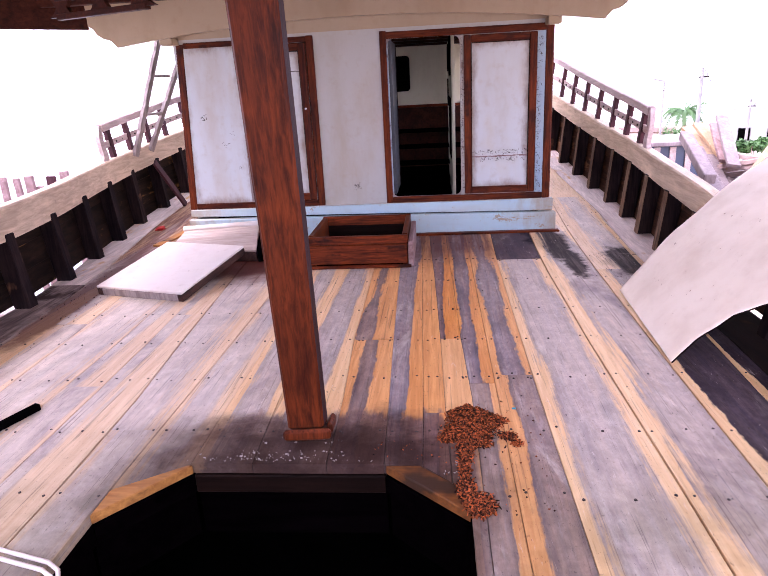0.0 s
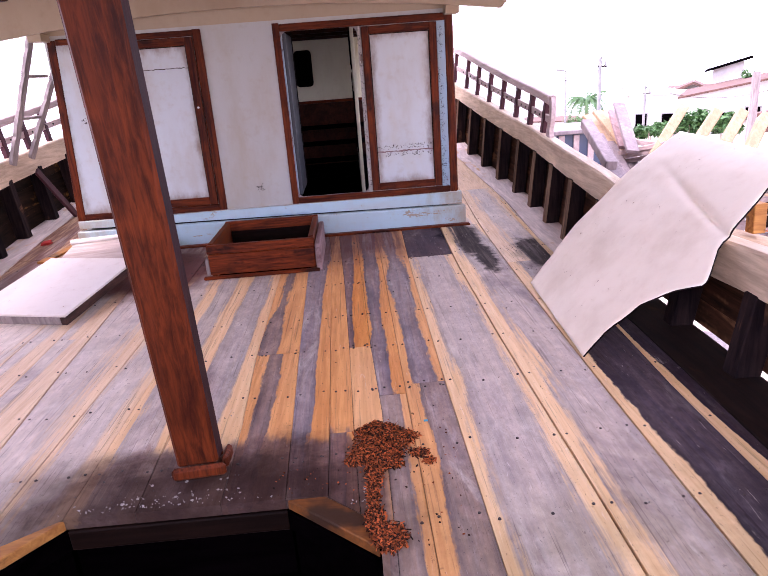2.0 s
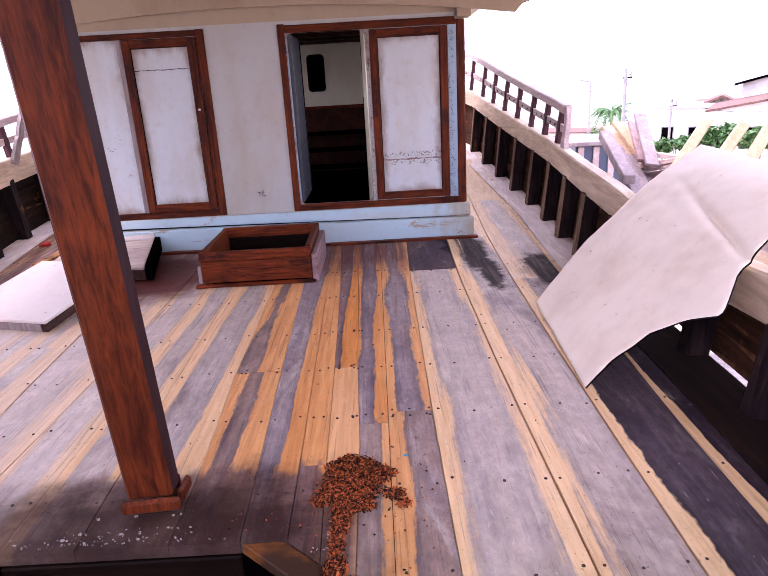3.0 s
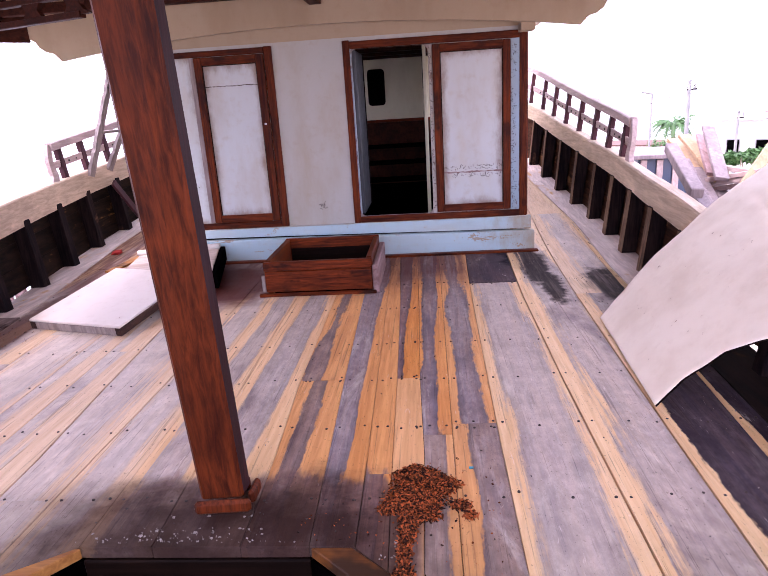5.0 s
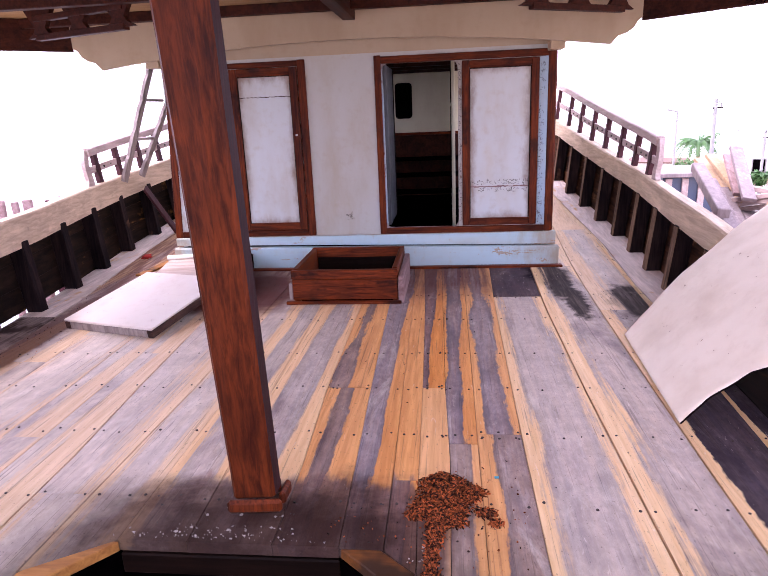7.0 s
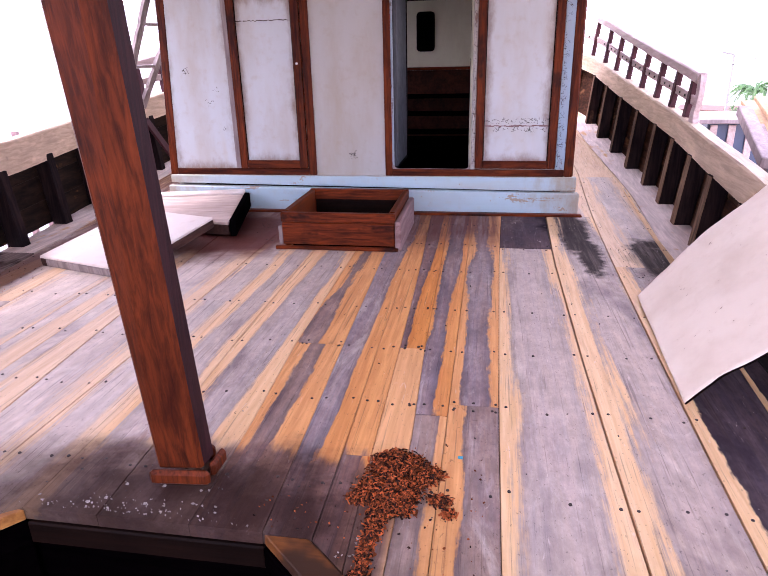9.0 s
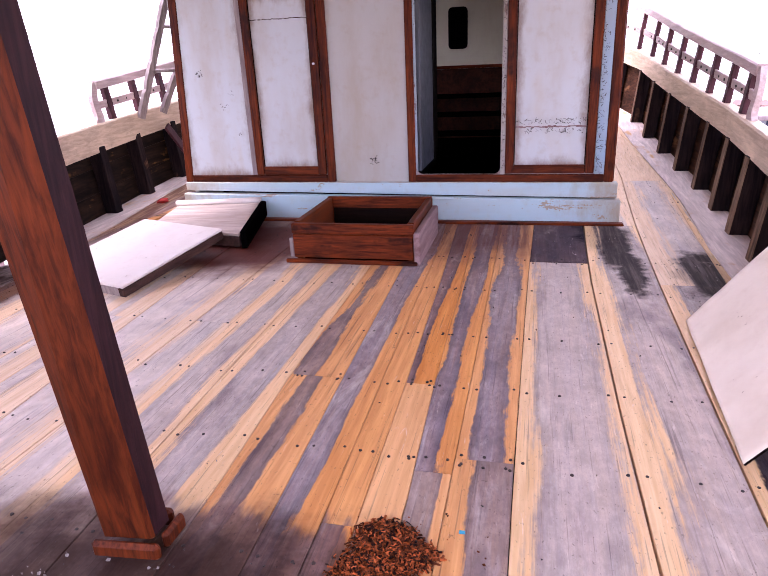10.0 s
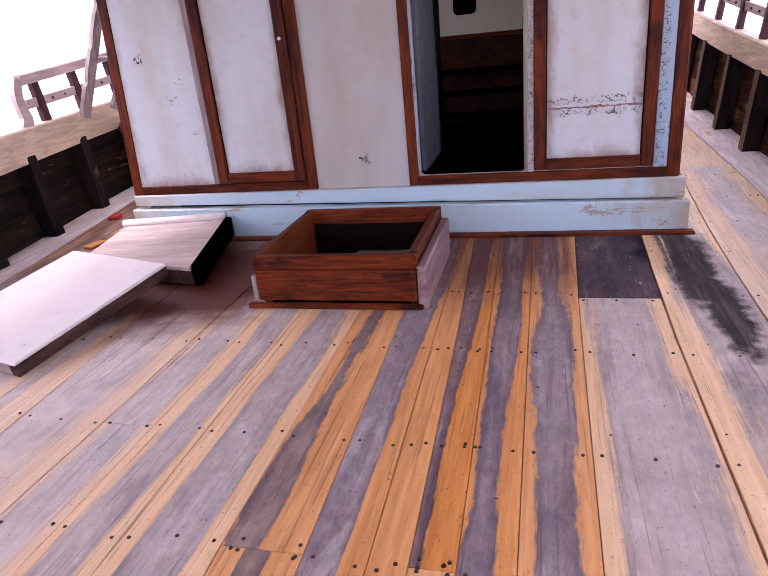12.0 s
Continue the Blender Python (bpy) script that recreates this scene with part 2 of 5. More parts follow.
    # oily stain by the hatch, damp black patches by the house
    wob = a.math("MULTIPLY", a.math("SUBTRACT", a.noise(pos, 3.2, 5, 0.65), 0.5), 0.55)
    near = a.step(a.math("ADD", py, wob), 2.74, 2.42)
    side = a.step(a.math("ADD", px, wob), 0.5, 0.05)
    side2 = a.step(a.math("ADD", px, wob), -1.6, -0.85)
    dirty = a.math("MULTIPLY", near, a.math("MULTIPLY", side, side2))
    mottle = a.step(a.noise(pos, 4.0, 6, 0.65), 0.34, 0.6)
    dirty = a.math("MULTIPLY", dirty, a.math("ADD", a.math("MULTIPLY", mottle, 0.12), 0.88))
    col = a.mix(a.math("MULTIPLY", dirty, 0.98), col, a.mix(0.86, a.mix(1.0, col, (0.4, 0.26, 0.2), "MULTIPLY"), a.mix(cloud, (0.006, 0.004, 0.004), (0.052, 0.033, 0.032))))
    wet = None
    for x, y, r, sx, sy in ((1.19, 5.95, 0.42, 1.9, 0.8), (1.25, 5.55, 0.36, 2.3, 0.7), (1.31, 5.1, 0.28, 2.6, 0.55), (1.76, 5.05, 0.36, 1.5, 0.6)):
        q = a.comb(a.math("MULTIPLY", a.math("SUBTRACT", px, x), sx), a.math("MULTIPLY", a.math("SUBTRACT", py, y), sy), 0.0)
        m = a.step(a.math("ADD", a.vec("LENGTH", q), a.math("MULTIPLY", wob, 1.1)), r, r * 0.6)
        wet = m if wet is None else a.math("MAXIMUM", wet, m)
    wet = a.math("MULTIPLY", wet, a.math("ADD", a.math("MULTIPLY", painted, 0.65), 0.32))
    wet = a.math("MULTIPLY", wet, a.math("ADD", a.math("MULTIPLY", a.step(streak, 0.62, 0.42), 0.12), 0.88))
    col = a.mix(wet, col, a.mix(0.94, col, (0.006, 0.004, 0.008)))
    # red oil soaked in along the foot of the house, and painted lid shade
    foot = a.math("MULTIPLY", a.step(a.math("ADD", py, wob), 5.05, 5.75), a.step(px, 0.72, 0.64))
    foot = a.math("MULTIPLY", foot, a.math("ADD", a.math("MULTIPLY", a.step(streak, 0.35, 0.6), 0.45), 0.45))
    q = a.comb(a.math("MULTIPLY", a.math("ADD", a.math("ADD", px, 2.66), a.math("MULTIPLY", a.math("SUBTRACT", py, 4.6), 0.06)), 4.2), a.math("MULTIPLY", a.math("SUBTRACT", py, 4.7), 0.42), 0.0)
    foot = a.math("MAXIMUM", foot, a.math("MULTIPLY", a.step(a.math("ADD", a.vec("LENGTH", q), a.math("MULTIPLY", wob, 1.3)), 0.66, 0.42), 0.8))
    # shade beside the hatch lids, painted in as a round patch
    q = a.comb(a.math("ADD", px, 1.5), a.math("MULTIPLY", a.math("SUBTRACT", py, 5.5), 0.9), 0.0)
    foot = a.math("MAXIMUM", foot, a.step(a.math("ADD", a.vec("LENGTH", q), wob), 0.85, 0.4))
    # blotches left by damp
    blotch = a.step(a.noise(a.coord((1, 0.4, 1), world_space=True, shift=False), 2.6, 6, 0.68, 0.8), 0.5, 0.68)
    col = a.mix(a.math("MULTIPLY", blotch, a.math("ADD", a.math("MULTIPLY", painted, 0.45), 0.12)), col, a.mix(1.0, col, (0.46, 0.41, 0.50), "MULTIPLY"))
    # planks mottled darker towards the after deck
    aft_dark = a.math("MULTIPLY", a.step(a.math("ADD", py, wob), 2.55, 1.75), a.math("ADD", a.math("MULTIPLY", mottle, 0.35), 0.35))
    col = a.mix(aft_dark, col, a.mix(1.0, col, (0.42, 0.43, 0.37), "MULTIPLY"))
    col = a.mix(1.0, col, (1.0, 0.975, 0.97), "MULTIPLY")
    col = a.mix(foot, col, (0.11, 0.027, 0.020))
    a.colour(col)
    matt = a.math("MAXIMUM", a.math("MAXIMUM", dirty, wet), dark)
    a.put(a.b.inputs["Specular IOR Level"], a.math("SUBTRACT", 0.16, a.math("MULTIPLY", matt, 0.13)))
    r = a.math("ADD", a.math("MULTIPLY", cloud, 0.3), a.math("MULTIPLY", painted, 0.06))
    a.rough(a.math("ADD", a.math("ADD", r, 0.34), a.math("MULTIPLY", wet, 0.15)))
    a.bump(a.math("ADD", a.math("MULTIPLY", painted, 0.5), a.math("ADD", g, a.math("MULTIPLY", fine_n, 0.4))), 0.0022, 0.5)
    return a.m


def plain(name, c1, c2, scale=8.0, rough=0.7, metal=0.0, bump=0.002, spec=0.4):
    a = Mat(name, rough, metal, spec)
    n1, n2 = a.noise(a.coord(), scale, 5, 0.6), a.noise(a.coord(), scale * 7, 3, 0.6)
    f = a.step(a.math("ADD", a.math("MULTIPLY", n1, 0.65), a.math("MULTIPLY", n2, 0.35)), 0.3, 0.7)
    a.colour(a.mix(f, c1, c2)).bump(f, bump, 0.5)
    return a.m


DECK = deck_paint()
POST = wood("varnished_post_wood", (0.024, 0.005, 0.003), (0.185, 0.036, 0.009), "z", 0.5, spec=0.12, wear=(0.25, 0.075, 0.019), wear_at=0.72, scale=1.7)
POST_SIDE = wood("shaded_post_side", (0.010, 0.004, 0.006), (0.055, 0.020, 0.022), "z", 0.55, spec=0.1, scale=1.6)
TRIM = wood("door_trim_wood", (0.022, 0.004, 0.003), (0.20, 0.038, 0.008), "z", 0.5, spec=0.12, wear=(0.028, 0.008, 0.005), wear_at=0.6, scale=1.4)
TRIM_X = wood("rail_trim_wood", (0.022, 0.004, 0.003), (0.20, 0.038, 0.008), "x", 0.5, spec=0.12, wear=(0.028, 0.008, 0.005), wear_at=0.6, scale=1.4)
BOXWOOD = wood("red_box_wood", (0.035, 0.006, 0.003), (0.25, 0.045, 0.009), "x", 0.5, spec=0.12, wear=(0.022, 0.006, 0.004), wear_at=0.56, scale=1.5)
BOXWOOD_Y = wood("red_box_wood_side", (0.05, 0.010, 0.004), (0.21, 0.048, 0.012), "y", 0.5, spec=0.12)
DARKWOOD = wood("dark_beam_wood", (0.014, 0.004, 0.003), (0.075, 0.019, 0.010), "y", 0.55, spec=0.12)
# near-black, so the shade of hold and house interior sits in the colour
HOLD = wood("shade_black_wood", (0.0003, 0.0002, 0.0003), (0.0018, 0.001, 0.0014), "x", 0.9, spec=0.0)
FRAME = wood("bulwark_frame_wood", (0.004, 0.003, 0.005), (0.035, 0.021, 0.02), "z", 0.7, spec=0.05, wear=(0.17, 0.085, 0.045), wear_at=0.66)
STRAKE = wood("bulwark_plank_wood", (0.004, 0.003, 0.003), (0.034, 0.019, 0.013), "y", 0.7, spec=0.06, wear=(0.24, 0.115, 0.03), wear_at=0.62)
CAP = wood("cap_rail_wood", (0.40, 0.30, 0.21), (0.78, 0.62, 0.46), "y", 0.6, wear=(0.2, 0.16, 0.14), wear_at=0.66)
RAILWOOD = wood("pale_rail_wood", (0.34, 0.25, 0.24), (0.60, 0.48, 0.45), "y", 0.6)
RAILPOST = wood("rail_post_wood", (0.03, 0.009, 0.013), (0.10, 0.032, 0.04), "z", 0.6)
COVERWOOD = wood("pale_cover_wood", (0.36, 0.28, 0.24), (0.66, 0.55, 0.49), "x", 0.65)
SIDEWOOD = wood("faded_red_wood", (0.16, 0.09, 0.085), (0.36, 0.25, 0.25), "y", 0.6)
GREYWOOD = wood("weathered_wood", (0.19, 0.15, 0.145), (0.44, 0.37, 0.35), "z", 0.7)
WATERWAY = wood("covering_board_wood", (0.50, 0.41, 0.37), (0.92, 0.80, 0.73), "y", 0.6, wear=(0.6, 0.36, 0.16), wear_at=0.6)
SIDE_STRAKE = wood("reddish_bulwark_wood", (0.010, 0.005, 0.004), (0.10, 0.043, 0.024), "y", 0.7, spec=0.06, wear=(0.20, 0.10, 0.05), wear_at=0.6)
FRAME_FACE = wood("lit_frame_face", (0.05, 0.028, 0.02), (0.27, 0.17, 0.11), "z", 0.7, spec=0.06)
PORTWAY = wood("stained_covering_wood", (0.06, 0.038, 0.035), (0.40, 0.31, 0.28), "y", 0.65, spec=0.08, wear=(0.03, 0.012, 0.009), wear_at=0.55)
SHADED_EDGE = wood("shaded_edge_wood", (0.004, 0.003, 0.004), (0.03, 0.018, 0.015), "y", 0.6, spec=0.1, wear=(0.1, 0.04, 0.012), wear_at=0.66)
YARDWOOD = wood("greyed_yard_wood", (0.15, 0.12, 0.125), (0.31, 0.25, 0.255), "z", 0.7)
BLOND = wood("new_sawn_wood", (0.30, 0.19, 0.11), (0.48, 0.34, 0.21), "z", 0.65)
# grimy timber; also carries painted shade inside the hatch box
GRIME_SHADE = wood("grimy_shaded_wood", (0.002, 0.001, 0.0008), (0.014, 0.006, 0.004), "x", 0.6, spec=0.06, wear=(0.12, 0.08, 0.06), wear_at=0.68)
EDGEWOOD = wood("cut_edge_wood", (0.06, 0.02, 0.007), (0.24, 0.085, 0.02), "x", 0.55, wear=(0.04, 0.018, 0.01), wear_at=0.55)
ORANGE = wood("bare_orange_wood", (0.22, 0.085, 0.02), (0.58, 0.27, 0.07), "x", 0.55, wear=(0.05, 0.026, 0.014), wear_at=0.56)
WALL = paint("white_wall_paint", (0.455, 0.46, 0.435), (0.38, 0.30, 0.20), 0.7, 0.42)
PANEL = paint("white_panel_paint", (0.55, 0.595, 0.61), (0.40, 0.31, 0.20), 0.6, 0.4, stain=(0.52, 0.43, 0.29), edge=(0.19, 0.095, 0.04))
ROOFWOOD = wood("roof_board_wood", (0.20, 0.11, 0.045), (0.42, 0.26, 0.12), "x", 0.7)
CREAM = paint("cream_paint", (0.41, 0.315, 0.205), (0.29, 0.19, 0.10), 0.5, 0.5)
BLUE = paint("pale_blue_paint", (0.43, 0.60, 0.67), (0.46, 0.42, 0.32), 0.6, 0.5, stain=(0.60, 0.62, 0.62), chips=(0.34, 0.2, 0.11), streak=(0.2, 1, 1), edge=(0.36, 0.27, 0.16), peel=(0.36, 0.24, 0.14))
BLUESTRIP = paint("flaking_blue_paint", (0.30, 0.43, 0.52), (0.30, 0.27, 0.26), 0.7, 0.5, chips=(0.05, 0.03, 0.03), peel=(0.10, 0.06, 0.055))
STRIPWHITE = paint("flaking_white_paint", (0.42, 0.40, 0.37), (0.2, 0.13, 0.09), 0.7, 0.5, chips=(0.05, 0.03, 0.03), peel=(0.14, 0.07, 0.05))
LEAFPAINT = paint("shaded_leaf_paint", (0.045, 0.052, 0.064), (0.02, 0.018, 0.017), 0.6, 0.4)
LIDTOP = paint("bleached_lid_paint", (0.74, 0.675, 0.63), (0.50, 0.39, 0.32), 0.5, 0.6, chips=(0.22, 0.14, 0.10), streak=(1, 0.5, 1))
LIDEDGE = wood("lid_edge_wood", (0.018, 0.009, 0.008), (0.105, 0.05, 0.038), "y", 0.6)
SHEET = paint("fibre_sheet", (0.95, 0.845, 0.715), (0.62, 0.47, 0.33), 0.4, 0.7, stain=(0.92, 0.80, 0.68), chips=(0.40, 0.28, 0.20), streak=(1, 1, 1))
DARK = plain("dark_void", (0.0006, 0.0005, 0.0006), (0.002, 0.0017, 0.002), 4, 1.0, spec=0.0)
NAIL = plain("iron_nail", (0.012, 0.008, 0.008), (0.05, 0.03, 0.025), 40, 0.6)
SHAVING = Mat("wood_shavings", 0.7, spec=0.15)
SHAVING.colour(SHAVING.mix(SHAVING.math("POWER", SHAVING.node("ShaderNodeNewGeometry").outputs["Random Per Island"], 2.3), (0.008, 0.0015, 0.001), (0.60, 0.145, 0.036)))
SHAVING = SHAVING.m
DEBRIS = plain("paint_flakes", (0.10, 0.085, 0.075), (0.42, 0.38, 0.36), 30, 0.6)
CABIN_IN = paint("cabin_inside_paint", (0.80, 0.76, 0.58), (0.5, 0.4, 0.25), 0.35, 0.5)
STEEL = plain("steel", (0.35, 0.35, 0.36), (0.6, 0.6, 0.6), 20, 0.35, 1.0)
SAND = plain("yard_sand", (0.36, 0.30, 0.24), (0.58, 0.50, 0.41), 0.6, 0.9, bump=0.02)
HOUSE = plain("house_render", (0.46, 0.45, 0.44), (0.64, 0.62, 0.61), 0.7, 0.8)
TILE = plain("clay_roof_tile", (0.07, 0.035, 0.028), (0.16, 0.08, 0.06), 3, 0.8)
BRICK = plain("clay_brick", (0.22, 0.075, 0.04), (0.34, 0.14, 0.08), 5, 0.8)
LEAF = plain("leaf", (0.02, 0.065, 0.02), (0.08, 0.19, 0.05), 9, 0.5)
TRUNK = plain("palm_trunk", (0.16, 0.12, 0.09), (0.34, 0.28, 0.22), 6, 0.85)
CONCRETE = plain("pole_concrete", (0.16, 0.16, 0.165), (0.28, 0.28, 0.28), 3, 0.8)
SEA = Mat("sea_water", 0.12)
SEA.colour((0.30, 0.34, 0.36)).bump(SEA.noise(SEA.coord((1, 0.5, 1)), 1.2, 4, 0.6), 0.05, 0.3)
SEA = SEA.m


# ---- mesh helpers ----
ORIGIN = {}


def thing(name, at, label, category, group="", kind=""):
    ob = new(name)
    ob.location = at
    ob.empty_display_size = 0.1
    ORIGIN[ob] = Vector(at)
    return tagged(ob, label, category, group, kind)


def part(name, bm, material, parent=None, label="", smooth=False):
    """Links a bmesh, drawn in world metres, as one mesh object under a thing or a part."""
    me = bpy.data.meshes.new(name)
    bmesh.ops.recalc_face_normals(bm, faces=bm.faces)
    o = ORIGIN.get(parent, Vector())
    bmesh.ops.translate(bm, verts=bm.verts, vec=-o)
    if smooth:
        for f in bm.faces:
            f.smooth = True
    bm.to_mesh(me)
    bm.free()
    me.materials.append(material)
    ob = new(name, me)
    if parent is not None:
        ob.parent = parent
        ORIGIN[ob] = o
    return tagged(ob, label)


def solo(name, bm, material, label, category, group="", kind="", smooth=False):
    """A thing that is one mesh."""
    return tagged(part(name, bm, material, None, "", smooth), label, category, group, kind)


def chamfer(bm, geom_edges, w):
    if w > 0:
        bmesh.ops.bevel(bm, geom=geom_edges, offset=w, segments=1, affect="EDGES", clamp_overlap=True)


def box(x0, x1, y0, y1, z0, z1, w=0.004, bm=None):
    b = bmesh.new()
    v = [b.verts.new((x, y, z)) for x in (x0, x1) for y in (y0, y1) for z in (z0, z1)]
    for f in ((0, 1, 3, 2), (4, 6, 7, 5), (0, 4, 5, 1), (2, 3, 7, 6), (0, 2, 6, 4), (1, 5, 7, 3)):
        b.faces.new([v[i] for i in f])
    chamfer(b, b.edges[:], w)
    return join(bm, b)


def join(bm, b):
    if bm is None:
        return b
    m = bpy.data.meshes.new("temp")
    b.to_mesh(m)
    b.free()
    bm.from_mesh(m)
    bpy.data.meshes.remove(m)
    return bm


def beam(p, q, w, h, side=(1, 0, 0), bev=0.004, bm=None, taper=1.0):
    """A squared timber from p to q; w across along side, h the other way."""
    p, q = Vector(p), Vector(q)
    d = (q - p).normalized()
    s = (Vector(side) - d * d.dot(Vector(side))).normalized()
    u = d.cross(s)
    b = bmesh.new()
    rings = []
    for c, k in ((p, 1.0), (q, taper)):
        rings.append([b.verts.new(c + s * (i * w / 2 * k) + u * (j * h / 2 * k)) for i, j in ((-1, -1), (1, -1), (1, 1), (-1, 1))])
    for i in range(4):
        b.faces.new((rings[0][i], rings[0][(i + 1) % 4], rings[1][(i + 1) % 4], rings[1][i]))
    b.faces.new(rings[0][::-1])
    b.faces.new(rings[1])
    chamfer(b, b.edges[:], bev)
    return join(bm, b)


def loft(sections, bm=None, closed=True):
    """Skin through sections, each a list of points."""
    b = bmesh.new()
    rings = [[b.verts.new(p) for p in s] for s in sections]
    n = len(rings[0])
    for r, t in zip(rings, rings[1:]):
        for i in range(n if closed else n - 1):
            b.faces.new((r[i], r[(i + 1) % n], t[(i + 1) % n], t[i]))
    if closed:
        b.faces.new(rings[0][::-1])
        b.faces.new(rings[-1])
    return join(bm, b)


def tube(points, r, n=8, bm=None):
    secs = []
    pts = [Vector(p) for p in points]
    for i, p in enumerate(pts):
        d = (pts[min(i + 1, len(pts) - 1)] - pts[max(i - 1, 0)]).normalized()
        s = d.orthogonal().normalized() if i == 0 else (s - d * d.dot(s)).normalized()
        u = d.cross(s)
        rr = r[i] if isinstance(r, (list, tuple)) else r
        secs.append([p + (s * math.cos(a) + u * math.sin(a)) * rr for a in (2 * math.pi * k / n for k in range(n))])
    return loft(secs, bm)


def plate(outline, y0, y1, bm=None, bev=0.0):
    """A board with an outline in x, z and its thickness in y."""
    b = bmesh.new()
    f = [b.verts.new((x, y0, z)) for x, z in outline]
    g = [b.verts.new((x, y1, z)) for x, z in outline]
    n = len(f)
    b.faces.new(f)
    b.faces.new(g[::-1])
    for i in range(n):
        b.faces.new((f[i], g[i], g[(i + 1) % n], f[(i + 1) % n]))
    return join(bm, b)


def curve(keys):
    xs, ys = [k[0] for k in keys], [k[1] for k in keys]
    return lambda y: float(np.interp(y, xs, ys))


# ---- the boat's lines ----
left_x = curve([(-2, -2.75), (2, -2.82), (4.4, -2.95), (5.2, -3.06), (5.9, -3.18), (6.4, -3.25), (7.1, -3.33), (8.3, -3.32), (9.5, -3.12), (11, -2.7), (12.5, -1.9), (14.2, -0.6)])
right_x = curve([(-2, 1.85), (2, 1.98), (3.4, 2.03), (5.5, 2.06), (6.1, 2.1), (6.8, 2.13), (7.4, 2.12), (8.3, 2.05), (10, 1.88), (11, 1.5), (12.5, 0.7), (14.2, -0.5)])
CAP_PORT = curve([(-2, 0.74), (3, 0.76), (4.3, 0.78), (5.1, 0.795), (6.2, 0.845), (7.0, 0.885), (7.6, 0.93), (8.35, 0.99), (10, 1.18), (11, 1.38), (14.2, 2.0)])
CAP_STBD = curve([(-2, 0.60), (2.6, 0.62), (3.2, 0.585), (4.3, 0.605), (4.6, 0.655), (5.3, 0.72), (6.3, 0.785), (6.9, 0.83), (7.6, 0.895), (8.75, 1.05), (10, 1.25), (11, 1.45), (14.2, 2.2)])
FLARE = 0.07


def cap_top(y, s):
    return CAP_PORT(y) if s < 0 else CAP_STBD(y)


def deck_z(y):
    return 0.021 * max(0.0, y - 5.5) ** 2


def side_x(s, y):
    return left_x(y) if s < 0 else right_x(y)


ALONG = [-2 + 0.4 * k for k in range(41)]

# ---- ground, sea ----
SLOPE = -0.078


def ground_z(x, y):
    return -3.0 + SLOPE * y


def sheet_ground(name, x0, x1, lift, material, label, category):
    b = bmesh.new()
    v = [b.verts.new((x, y, ground_z(x, y) + lift)) for x, y in ((x0, -900), (x1, -900), (x1, 1500), (x0, 1500))]
    b.faces.new(v)
    return solo(name, b, material, label, category, kind="structure")


sheet_ground("ground", -1500, 1500, 0.0, SAND, "pale sandy yard ground round the boat", "ground")
sheet_ground("water", -1500, -9, 0.05, SEA, "bright calm sea water beside the yard", "water")

